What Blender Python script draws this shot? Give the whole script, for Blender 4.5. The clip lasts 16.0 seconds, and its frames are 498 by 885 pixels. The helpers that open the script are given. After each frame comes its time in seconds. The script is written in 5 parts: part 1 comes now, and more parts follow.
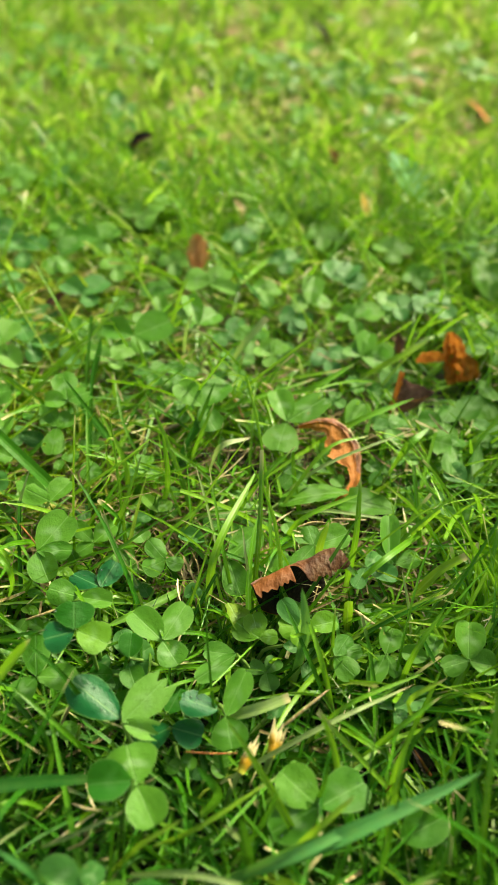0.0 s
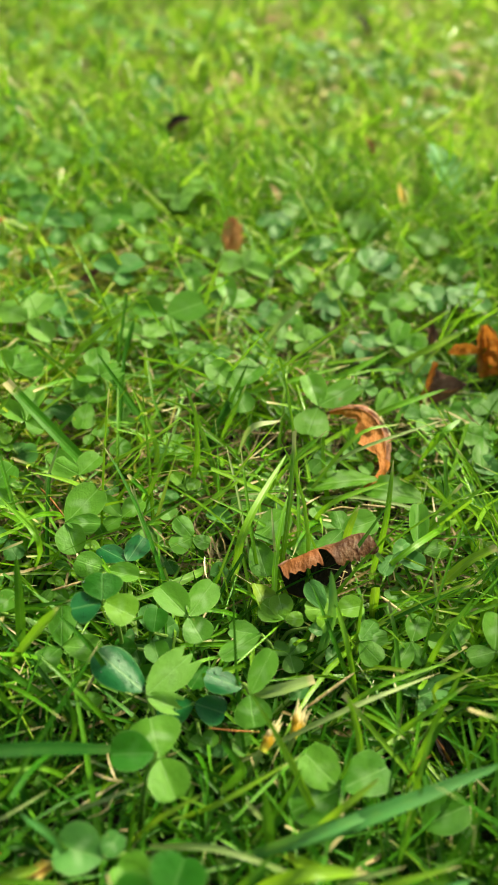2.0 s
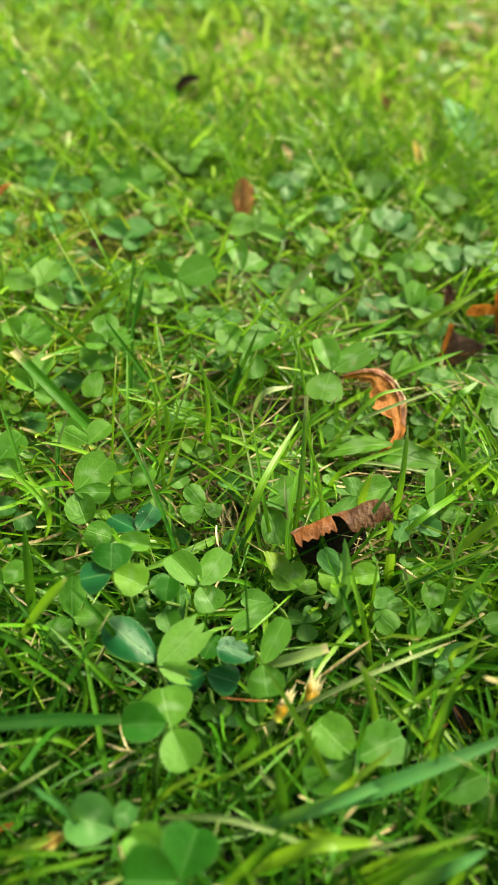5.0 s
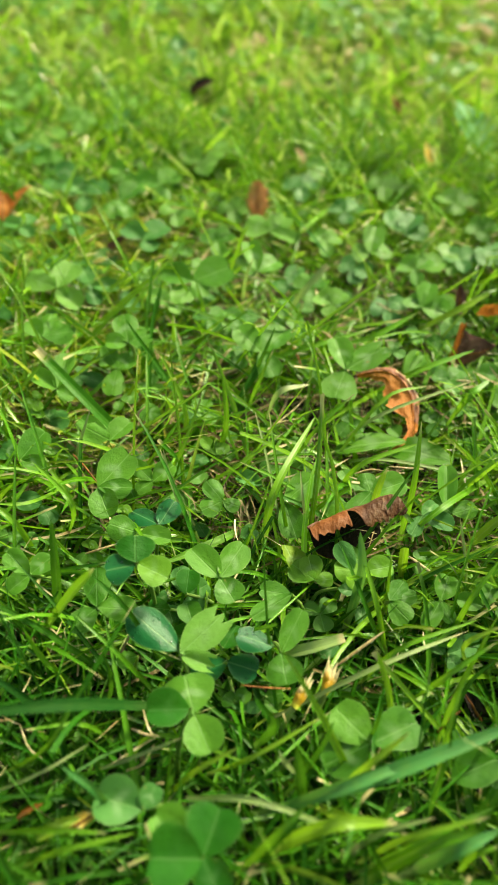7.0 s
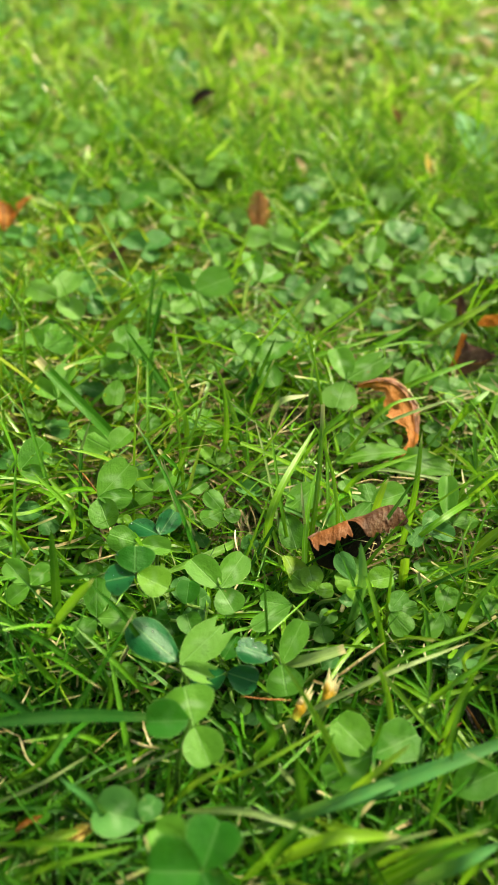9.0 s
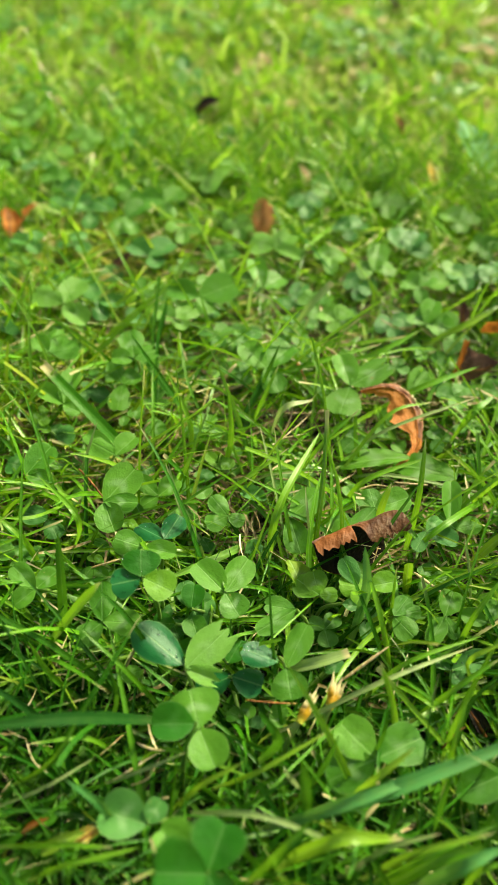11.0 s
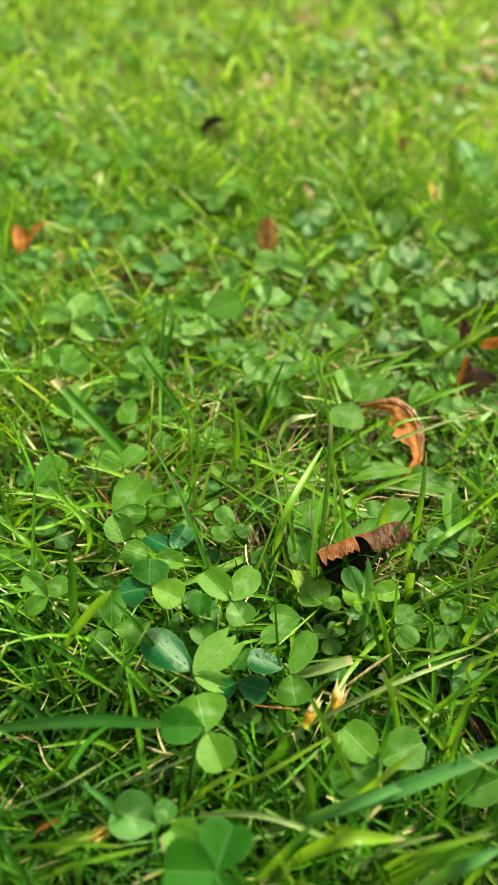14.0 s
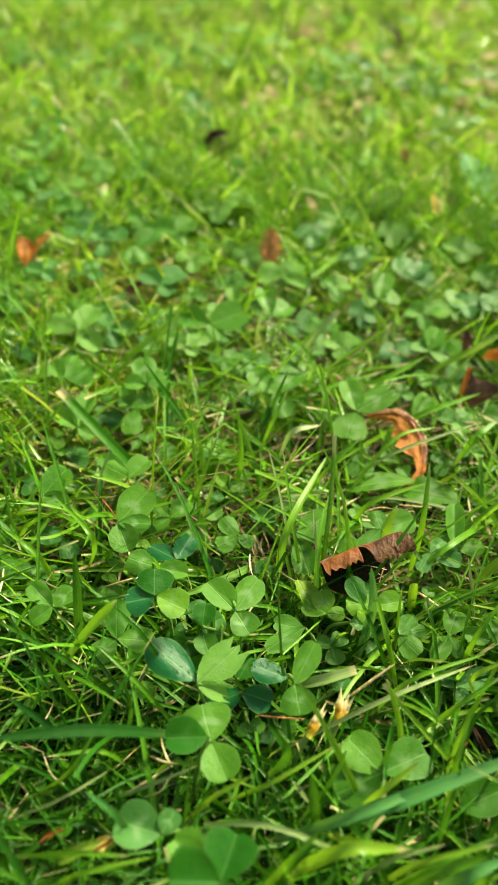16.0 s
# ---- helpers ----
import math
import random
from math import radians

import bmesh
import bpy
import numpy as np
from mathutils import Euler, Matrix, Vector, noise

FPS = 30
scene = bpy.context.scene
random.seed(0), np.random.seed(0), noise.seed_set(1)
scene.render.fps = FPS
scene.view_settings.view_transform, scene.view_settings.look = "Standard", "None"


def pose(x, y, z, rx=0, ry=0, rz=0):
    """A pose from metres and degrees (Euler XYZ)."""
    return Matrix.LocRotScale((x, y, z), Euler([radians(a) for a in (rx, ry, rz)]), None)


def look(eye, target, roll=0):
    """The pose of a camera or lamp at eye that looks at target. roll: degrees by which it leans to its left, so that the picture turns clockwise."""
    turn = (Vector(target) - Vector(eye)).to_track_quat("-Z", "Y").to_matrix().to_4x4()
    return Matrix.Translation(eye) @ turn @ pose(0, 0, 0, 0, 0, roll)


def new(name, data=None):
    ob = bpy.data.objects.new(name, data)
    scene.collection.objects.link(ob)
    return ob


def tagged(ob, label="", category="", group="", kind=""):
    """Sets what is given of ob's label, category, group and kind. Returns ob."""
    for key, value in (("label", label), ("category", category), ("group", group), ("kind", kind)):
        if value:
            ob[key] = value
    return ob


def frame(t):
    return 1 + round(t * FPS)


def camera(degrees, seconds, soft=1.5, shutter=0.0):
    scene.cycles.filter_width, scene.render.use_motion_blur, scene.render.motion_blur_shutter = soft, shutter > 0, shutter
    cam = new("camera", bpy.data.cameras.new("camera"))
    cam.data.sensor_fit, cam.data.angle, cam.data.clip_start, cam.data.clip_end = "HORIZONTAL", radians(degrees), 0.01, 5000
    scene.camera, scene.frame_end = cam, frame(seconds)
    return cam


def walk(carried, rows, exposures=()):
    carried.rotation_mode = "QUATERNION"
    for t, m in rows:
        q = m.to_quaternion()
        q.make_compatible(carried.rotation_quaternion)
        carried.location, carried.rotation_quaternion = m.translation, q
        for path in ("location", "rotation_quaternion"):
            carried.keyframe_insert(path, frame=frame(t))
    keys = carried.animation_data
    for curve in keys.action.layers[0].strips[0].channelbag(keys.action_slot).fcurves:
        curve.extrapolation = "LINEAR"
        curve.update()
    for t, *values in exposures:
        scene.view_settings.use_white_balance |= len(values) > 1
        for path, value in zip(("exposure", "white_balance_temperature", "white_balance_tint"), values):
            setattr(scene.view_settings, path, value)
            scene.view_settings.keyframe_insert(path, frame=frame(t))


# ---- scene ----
# A clover-filled lawn seen from a hand's width above it. World in metres; placing calls in millimetres.
cam = camera(32.01, 16.0, 1.0)
cam.data.dof.use_dof = True
cam.data.dof.focus_distance = 0.208
cam.data.dof.aperture_fstop = 19.0
PATH = [
    (0, 0.00000, -0.00000, 0.17446, 0.000, -39.251, 3.342),
    (0.5, 0.00024, -0.00208, 0.17565, 0.574, -39.282, 3.731),
    (1, -0.00055, -0.00637, 0.17937, 0.757, -39.174, 4.144),
    (1.5, -0.00319, -0.00503, 0.17644, 1.062, -39.380, 4.776),
    (2, -0.00378, -0.00155, 0.17101, 1.292, -39.704, 5.024),
    (2.5, -0.00312, 0.00048, 0.16903, 1.427, -39.967, 4.823),
    (3, -0.00283, 0.00135, 0.16825, 1.616, -40.465, 4.480),
    (3.5, -0.00183, 0.00166, 0.16816, 2.006, -40.858, 3.983),
    (4, -0.00182, 0.00182, 0.16790, 2.278, -41.302, 3.737),
    (6.5, -0.00295, -0.00157, 0.17044, 3.386, -42.171, 2.819),
    (7, -0.00392, -0.00351, 0.17165, 3.486, -42.008, 2.861),
    (7.5, -0.00403, -0.00348, 0.17153, 3.553, -41.858, 2.900),
    (8, -0.00390, -0.00329, 0.17175, 3.493, -41.708, 2.960),
    (8.5, -0.00362, -0.00392, 0.17245, 3.625, -41.476, 2.803),
    (9, -0.00381, -0.00324, 0.17170, 3.616, -41.394, 2.845),
    (11.5, -0.00459, -0.00529, 0.17299, 3.833, -40.858, 2.860),
    (12, -0.00456, -0.00600, 0.17368, 3.907, -40.749, 2.831),
    (12.5, -0.00479, -0.00651, 0.17389, 3.930, -40.629, 2.825),
    (13, -0.00495, -0.00756, 0.17471, 4.006, -40.482, 2.767),
    (13.5, -0.00514, -0.00775, 0.17482, 3.991, -40.378, 2.790),
    (14, -0.00516, -0.00934, 0.17607, 3.991, -40.081, 2.818),
    (14.5, -0.00511, -0.00950, 0.17629, 4.044, -39.919, 2.811),
    (15, -0.00573, -0.00975, 0.17642, 4.048, -39.756, 2.860),
    (15.5, -0.00544, -0.00996, 0.17660, 4.147, -39.559, 2.791),
    (16, -0.00572, -0.01026, 0.17685, 4.173, -39.410, 2.819),
]


def aim(x, y, z, yaw, pitch, roll):
    a, p = radians(yaw), radians(pitch)
    return look((x, y, z), (x - math.sin(a) * math.cos(p), y + math.cos(a) * math.cos(p), z + math.sin(p)), roll)


walk(cam, [(row[0], aim(*row[1:])) for row in PATH], [(0.0, 1.16, 7600, -8), (16.0, 1.16, 7600, -8)])

# ---- light: hazy sun behind the lawn to one side, pale sky ----
SUN_EL, SUN_AZ = 46.0, 36.0  # degrees; azimuth from +y, clockwise
world = bpy.data.worlds.new("sky")
scene.world = world
world.use_nodes = True
sky = world.node_tree.nodes.new("ShaderNodeTexSky")
sky.sky_type = "NISHITA"
sky.sun_disc = False
sky.sun_elevation, sky.sun_rotation = radians(SUN_EL), radians(SUN_AZ)
sky.air_density, sky.dust_density = 0.7, 6.0
back = world.node_tree.nodes["Background"]
back.inputs["Strength"].default_value = 0.100
world.node_tree.links.new(sky.outputs[0], back.inputs["Color"])
sun = new("sun", bpy.data.lights.new("sun", "SUN"))
sun.data.energy, sun.data.angle, sun.data.color = 3.8, radians(10.0), (1.0, 0.92, 0.76)
way = Vector((math.sin(radians(SUN_AZ)) * math.cos(radians(SUN_EL)), math.cos(radians(SUN_AZ)) * math.cos(radians(SUN_EL)), math.sin(radians(SUN_EL))))
sun.matrix_world = look(way * 3, (0, 0, 0))


# ---- node helpers ----
class Net:
    """A material's node tree with short calls."""

    def __init__(self, name):
        self.mat = bpy.data.materials.new(name)
        self.mat.use_nodes = True
        self.t = self.mat.node_tree
        self.t.nodes.clear()

    def put(self, kind, props=None, **ins):
        n = self.t.nodes.new("ShaderNode" + kind)
        for k, v in (props or {}).items():
            setattr(n, k, v)
        for k, v in ins.items():
            key = int(k[1:]) if k[0] == "i" and k[1:].isdigit() else k.replace("_", " ")
            self.link(v, n.inputs[key])
        return n

    def link(self, v, socket):
        if isinstance(v, bpy.types.Node):
            self.t.links.new(v.outputs[0], socket)
        elif isinstance(v, bpy.types.NodeSocket):
            self.t.links.new(v, socket)
        else:
            socket.default_value = v

    def math(self, op, a, b=0.0, c=0.0, clamp=False):
        return self.put("Math", {"operation": op, "use_clamp": clamp}, i0=a, i1=b, i2=c).outputs[0]

    def mix(self, f, a, b):
        n = self.put("Mix", {"data_type": "RGBA", "clamp_factor": True}, i0=f)
        self.link(a, n.inputs[6]), self.link(b, n.inputs[7])
        return n.outputs[2]

    def step(self, v, lo, hi):
        return self.put("MapRange", {"interpolation_type": "SMOOTHSTEP"}, i0=v, i1=lo, i2=hi, i3=0.0, i4=1.0).outputs[0]

    def noise(self, vec, scale, detail=3.0):
        return self.put("TexNoise", None, Vector=vec, Scale=scale, Detail=detail).outputs[0]

    def bump(self, height, strength, distance):
        return self.put("Bump", None, Strength=strength, Distance=distance, Height=height).outputs[0]

    def leaf(self, colour, through_colour, share, rough, normal, spec=0.5):
        """A thin leaf: glossy skin over colour, and light that comes through it."""
        p = self.put("BsdfPrincipled", None, Base_Color=colour, Roughness=rough, Normal=normal)
        p.inputs["Specular IOR Level"].default_value = spec
        q = self.put("BsdfTranslucent", None, Color=through_colour, Normal=normal)
        m = self.put("MixShader", None, i0=share, i1=p, i2=q)
        self.t.links.new(m.outputs[0], self.put("OutputMaterial").inputs[0])
        return self.mat


def rgb(r, g, b):
    return (r, g, b, 1.0)


def clover_material(name, dark, light, share, island=False, gloss=0.5, size=1.0, marks=0.55, spec=0.21):
    n = Net(name)
    if island:
        co = n.put("UVMap").outputs[0]
        shift = n.put("VectorMath", {"operation": "SUBTRACT"}, i0=co, i1=(0.5, 0.0, 0.0)).outputs[0]
        co = shift
        rnd = n.put("NewGeometry").outputs["Random Per Island"]
    else:
        co = n.put("TexCoord").outputs["Object"]
        if size != 1.0:
            co = n.put("Mapping", None, i0=co, i1=(0.0, 0.5, 0.0), i3=(1 / size,) * 3).outputs[0]
        rnd = n.put("ObjectInfo").outputs["Random"]
    sep = n.put("SeparateXYZ", None, i0=co)
    ax = n.math("ABSOLUTE", sep.outputs[0])
    y = sep.outputs[1]
    off = n.put("CombineXYZ", None, i2=n.math("MULTIPLY", rnd, 37.0))
    place = n.put("VectorMath", {"operation": "ADD"}, i0=co, i1=off).outputs[0]
    blotch = n.noise(place, 2.6, 4.0)
    grain = n.noise(place, 38.0, 2.0)
    body = n.mix(n.math("ADD", n.math("MULTIPLY", rnd, 0.7), n.math("MULTIPLY", n.math("SUBTRACT", blotch, 0.35), 0.9)), dark, light)
    # pale chevron across the leaflet, on some of them
    dy = n.math("ABSOLUTE", n.math("SUBTRACT", n.math("ADD", y, n.math("MULTIPLY", ax, 0.55)), 0.55))
    mark = n.math("SUBTRACT", 1.0, n.step(dy, 0.02, 0.16))
    mark = n.math("MULTIPLY", mark, n.math("SUBTRACT", 1.0, n.step(ax, 0.12, 0.4)))
    gate = n.math("FRACT", n.math("MULTIPLY", rnd, 7.3))
    mark = n.math("MULTIPLY", mark, n.math("MULTIPLY", gate, marks if gloss < 1 else 0.0))
    body = n.mix(mark, body, rgb(0.30, 0.46, 0.22))
    # midrib and side veins
    rib = n.math("SUBTRACT", 1.0, n.step(ax, 0.006, 0.028))
    wave = n.math("SINE", n.math("MULTIPLY", n.math("SUBTRACT", y, n.math("MULTIPLY", ax, 0.85)), 68.0))
    body = n.mix(n.math("MULTIPLY", rib, 0.15 + 0.36 * marks), body, rgb(0.28, 0.48, 0.16))
    body = n.mix(n.math("MULTIPLY", n.math("MULTIPLY", wave, 0.5, clamp=True), 0.035), body, rgb(0.04, 0.12, 0.03))
    uv = n.put("SeparateXYZ", None, i0=n.put("UVMap").outputs[0])
    rim = n.step(n.math("ABSOLUTE", n.math("SUBTRACT", uv.outputs[0], 0.5)), 0.455, 0.5)
    body = n.mix(n.math("MULTIPLY", rim, 0.30), body, rgb(0.26, 0.42, 0.12))
    # browned edge spots on a few
    spot = n.math("MULTIPLY", n.step(n.noise(place, 5.5, 3.0), 0.66, 0.74), n.step(gate, 0.72, 0.8))
    body = n.mix(n.math("MULTIPLY", spot, 0.7), body, rgb(0.32, 0.24, 0.08))
    glow = n.mix(0.5, body, rgb(0.34, 0.62, 0.05))
    soft = n.noise(place, 7.0, 3.0)
    height = n.math("ADD", n.math("MULTIPLY", wave, 0.025), n.math("ADD", n.math("MULTIPLY", grain, gloss), n.math("ADD", n.math("MULTIPLY", rib, -0.6), n.math("MULTIPLY", soft, 1.6))))
    rough = n.math("ADD", 0.36, n.math("MULTIPLY", n.step(soft, 0.3, 0.7), 0.22)) if gloss < 1 else 0.27
    return n.leaf(body, glow, share, rough, n.bump(height, 0.4 if gloss < 1 else 0.22, 0.0003), spec)


def grass_material(name, cols, share, straw=0.35, island=True, rough=0.32, spec=0.34, aged=1.0, lift=0.35):
    """Blades: UV runs across (u) and along (v)."""
    n = Net(name)
    uv = n.put("SeparateXYZ", None, i0=n.put("UVMap").outputs[0])
    u, v = uv.outputs[0], uv.outputs[1]
    rnd = n.put("NewGeometry").outputs["Random Per Island"] if island else n.put("ObjectInfo").outputs["Random"]
    r2 = n.math("FRACT", n.math("MULTIPLY", rnd, 17.7))
    r3 = n.math("FRACT", n.math("MULTIPLY", rnd, 91.3))
    ramp = n.put("ValToRGB", None, i0=rnd)
    e = ramp.color_ramp.elements
    for i, c in enumerate(cols):
        el = e[i] if i < 2 else e.new(0.5)
        el.color = c
    for i, c in enumerate(cols):
        e[i].position = i / (len(cols) - 1)
    for i, c in enumerate(cols):
        e[i].color = c
    body = ramp.outputs[0]
    geo = n.put("NewGeometry").outputs["Position"]
    patch = n.noise(geo, 700.0, 3.0)
    body = n.mix(n.math("MULTIPLY", n.step(patch, 0.35, 0.75), 0.35 * aged), body, rgb(0.20, 0.33, 0.04))
    # pale sheath near the root, dry tip on some blades
    body = n.mix(n.math("MULTIPLY", n.math("SUBTRACT", 1.0, n.step(v, 0.0, 0.22)), 0.55 * aged), body, rgb(0.36, 0.38, 0.16))
    dry = n.math("MULTIPLY", n.step(v, 0.86, 0.97), n.step(r2, 1.0 - straw, 1.0 - straw + 0.1))
    body = n.mix(n.math("MULTIPLY", dry, 0.9), body, rgb(0.55, 0.46, 0.24))
    gold = n.step(r3, 0.965, 0.985)
    body = n.mix(n.math("MULTIPLY", gold, 0.5 if island else 0.0), body, rgb(0.32, 0.38, 0.05))
    lines = n.math("SINE", n.math("MULTIPLY", u, 44.0))
    keel = n.math("SUBTRACT", 1.0, n.step(n.math("ABSOLUTE", n.math("SUBTRACT", u, 0.5)), 0.02, 0.1))
    body = n.mix(n.math("MULTIPLY", keel, 0.22 * aged), body, rgb(0.34, 0.48, 0.16))
    glow = n.mix(lift, body, rgb(0.36, 0.60, 0.03))
    height = n.math("ADD", n.math("MULTIPLY", lines, 0.22), keel)
    return n.leaf(body, glow, share, rough, n.bump(height, 0.3, 0.0002), spec)


def dry_material(name, dark, mid, light, share, scale=1.0, rough=0.6, end=None):
    """Withered leaf or stalk, in object coordinates of real size."""
    n = Net(name)
    co = n.put("TexCoord").outputs["Object"]
    big = n.noise(co, 130.0 * scale, 4.0)
    fine = n.noise(co, 900.0 * scale, 3.0)
    stretch = n.put("Mapping", None, i0=co, i3=(350.0, 90.0, 350.0)).outputs[0]
    fibre = n.noise(stretch, 3.0 * scale, 2.0)
    body = n.mix(n.step(big, 0.36, 0.62), dark, mid)
    body = n.mix(n.math("MULTIPLY", n.step(fibre, 0.5, 0.75), 0.7), body, light)
    body = n.mix(n.math("MULTIPLY", n.step(fine, 0.58, 0.72), 0.45), body, dark)
    if end:  # one end of the leaf has kept a brighter colour
        x = n.put("SeparateXYZ", None, i0=co).outputs[0]
        fade = n.math("ADD", x, n.math("MULTIPLY", n.math("SUBTRACT", big, 0.5), 0.008))
        body = n.mix(n.math("MULTIPLY", n.math("SUBTRACT", 1.0, n.step(fade, 0.006, 0.012)), 0.75), body, end)
    height = n.math("ADD", n.math("MULTIPLY", fibre, 1.5), fine)
    return n.leaf(body, n.mix(0.4, body, mid), share, rough, n.bump(height, 0.5, 0.0006), 0.2)


def floret_material():
    """Papery bract: gold at the foot, bleached towards the tip. UV runs across (u) and along (v)."""
    n = Net("withered_floret")
    v = n.put("SeparateXYZ", None, i0=n.put("UVMap").outputs[0]).outputs[1]
    co = n.put("TexCoord").outputs["Object"]
    big, fine = n.noise(co, 420.0, 3.0), n.noise(co, 1500.0, 3.0)
    body = n.mix(n.step(n.math("ADD", v, n.math("MULTIPLY", n.math("SUBTRACT", big, 0.5), 0.7)), 0.35, 0.75), rgb(0.62, 0.36, 0.03), rgb(0.70, 0.60, 0.34))
    body = n.mix(n.math("SUBTRACT", 1.0, n.step(v, 0.0, 0.3)), body, rgb(0.48, 0.50, 0.06))
    body = n.mix(n.math("MULTIPLY", n.step(fine, 0.6, 0.72), 0.4), body, rgb(0.36, 0.20, 0.06))
    return n.leaf(body, body, 0.4, 0.55, n.bump(fine, 0.4, 0.0003), 0.25)


def soil_material():
    n = Net("lawn_soil")
    co = n.put("NewGeometry").outputs["Position"]
    big, mid, fine = n.noise(co, 9.0, 5.0), n.noise(co, 160.0, 4.0), n.noise(co, 1100.0, 3.0)
    body = n.mix(n.step(mid, 0.35, 0.65), rgb(0.008, 0.010, 0.004), rgb(0.024, 0.022, 0.009))
    body = n.mix(n.math("MULTIPLY", n.step(fine, 0.5, 0.7), 0.5), body, rgb(0.030, 0.042, 0.012))
    # from afar the sward hides the soil; shade between its blades darkens these greens
    away = n.put("VectorMath", {"operation": "SUBTRACT"}, i0=co, i1=(0.0, 0.45, 0.0)).outputs[0]
    far = n.step(n.put("VectorMath", {"operation": "LENGTH"}, i0=away).outputs["Value"], 0.32, 0.7)
    sward = n.mix(n.step(big, 0.3, 0.7), rgb(0.028, 0.085, 0.007), rgb(0.055, 0.125, 0.012))
    sward = n.mix(n.math("MULTIPLY", n.step(mid, 0.4, 0.7), 0.6), sward, rgb(0.018, 0.055, 0.005))
    body = n.mix(far, body, sward)
    p = n.put("BsdfPrincipled", None, Base_Color=body, Roughness=0.9, Normal=n.bump(n.math("ADD", mid, fine), 0.8, 0.002))
    n.t.links.new(p.outputs[0], n.put("OutputMaterial").inputs[0])
    return n.mat


CLOVER = clover_material("clover_leaf", rgb(0.040, 0.160, 0.011), rgb(0.112, 0.288, 0.027), 0.36)
CLOVER_BLUE = clover_material("clover_leaf_bluish", rgb(0.030, 0.135, 0.026), rgb(0.086, 0.248, 0.052), 0.32)
# wet leaves; the blue sky they reflect is partly put into the bluish base
CLOVER_WET = clover_material("clover_leaf_wet", rgb(0.008, 0.095, 0.026), rgb(0.018, 0.140, 0.040), 0.24, False, 1.6, spec=0.20)
# darker copy of the clover green, for leaflets lying in others' shadow
CLOVER_SHADE = clover_material("clover_leaf_shade_tone", rgb(0.012, 0.092, 0.008), rgb(0.038, 0.172, 0.018), 0.38, marks=0.10, spec=0.08)
# lighter copy of the clover green; on farther leaves it stands in for light
CLOVER_LIGHT = clover_material("clover_leaf_light", rgb(0.105, 0.270, 0.034), rgb(0.170, 0.360, 0.060), 0.42)
CLOVER_PALE = clover_material("clover_leaf_young", rgb(0.090, 0.245, 0.014), rgb(0.155, 0.335, 0.024), 0.42)
# far clover: brightness and haze of the distance put into paler greens
CLOVER_FAR = clover_material("clover_leaf_far", rgb(0.090, 0.260, 0.040), rgb(0.190, 0.380, 0.065), 0.45, island=True)
CLOVER_MIX = clover_material("clover_leaf_mixed", rgb(0.034, 0.145, 0.018), rgb(0.125, 0.300, 0.040), 0.36, island=True)
STEM = grass_material("clover_stalk", [rgb(0.16, 0.30, 0.06), rgb(0.26, 0.38, 0.10)], 0.2, 0.0, island=False)
GREENS = [rgb(0.036, 0.175, 0.008), rgb(0.070, 0.262, 0.010), rgb(0.126, 0.348, 0.013), rgb(0.206, 0.418, 0.024), rgb(0.056, 0.215, 0.014)]
GRASS = grass_material("grass", GREENS, 0.36, rough=0.26, spec=0.4)
# farther grass: backlit brightness put into paler, yellower greens
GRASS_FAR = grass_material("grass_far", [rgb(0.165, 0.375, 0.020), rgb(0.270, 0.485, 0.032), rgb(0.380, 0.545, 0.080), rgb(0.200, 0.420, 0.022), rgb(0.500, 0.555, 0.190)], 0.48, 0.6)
# still lighter copy, its sunlight put into the colour
GRASS_SUN_TONE = grass_material("grass_sunlit_tone", [rgb(0.260, 0.470, 0.035), rgb(0.400, 0.560, 0.090), rgb(0.520, 0.590, 0.180), rgb(0.330, 0.520, 0.050)], 0.48, 0.6)
# undergrowth: shade between the blades put into very dark greens
GRASS_LOW_SHADE = grass_material("grass_low_shade", [rgb(0.009, 0.068, 0.003), rgb(0.017, 0.103, 0.005), rgb(0.034, 0.145, 0.007), rgb(0.055, 0.155, 0.010)], 0.30, 0.2, spec=0.12, aged=0.3, lift=0.12)
GRASS_GOLD = grass_material("grass_yellowed", [rgb(0.42, 0.38, 0.06), rgb(0.52, 0.44, 0.10), rgb(0.30, 0.36, 0.05)], 0.40, 0.6)
GRASS_LIME = grass_material("grass_lime", [rgb(0.20, 0.36, 0.010), rgb(0.30, 0.42, 0.015), rgb(0.38, 0.44, 0.03)], 0.42, 0.5)
# darker copy of the grass, shade of the near lawn put into its greens
GRASS_NEAR_SHADE = grass_material("grass_near_shade", [rgb(0.010, 0.085, 0.003), rgb(0.019, 0.128, 0.005), rgb(0.038, 0.185, 0.007), rgb(0.082, 0.255, 0.012), rgb(0.015, 0.105, 0.007)], 0.32, 0.4, spec=0.2, aged=0.35, lift=0.12)
BLADE = grass_material("grass_blade_green", GREENS[1:4], 0.40, 0.3, island=False)
# shaded blade: its shade is put into a dark, dull green
BLADE_SHADE = grass_material("grass_blade_shade_green", [rgb(0.010, 0.060, 0.008), rgb(0.024, 0.100, 0.012)], 0.25, 0.1, island=False, rough=0.6, spec=0.06, aged=0.10, lift=0.05)
BLADE_MID = grass_material("grass_blade_mid_green", [rgb(0.020, 0.125, 0.007), rgb(0.050, 0.200, 0.012)], 0.36, 0.1, island=False, rough=0.4, spec=0.14, aged=0.3, lift=0.15)
BLADE_TIPPED = grass_material("grass_blade_white_tipped", [rgb(0.024, 0.135, 0.008), rgb(0.050, 0.200, 0.012)], 0.36, 1.1, island=False, rough=0.4, spec=0.14, aged=0.3, lift=0.15)
BLADE_GREY = grass_material("grass_blade_greyish", [rgb(0.052, 0.220, 0.048), rgb(0.090, 0.285, 0.078)], 0.32, 0.1, island=False, aged=0.5)
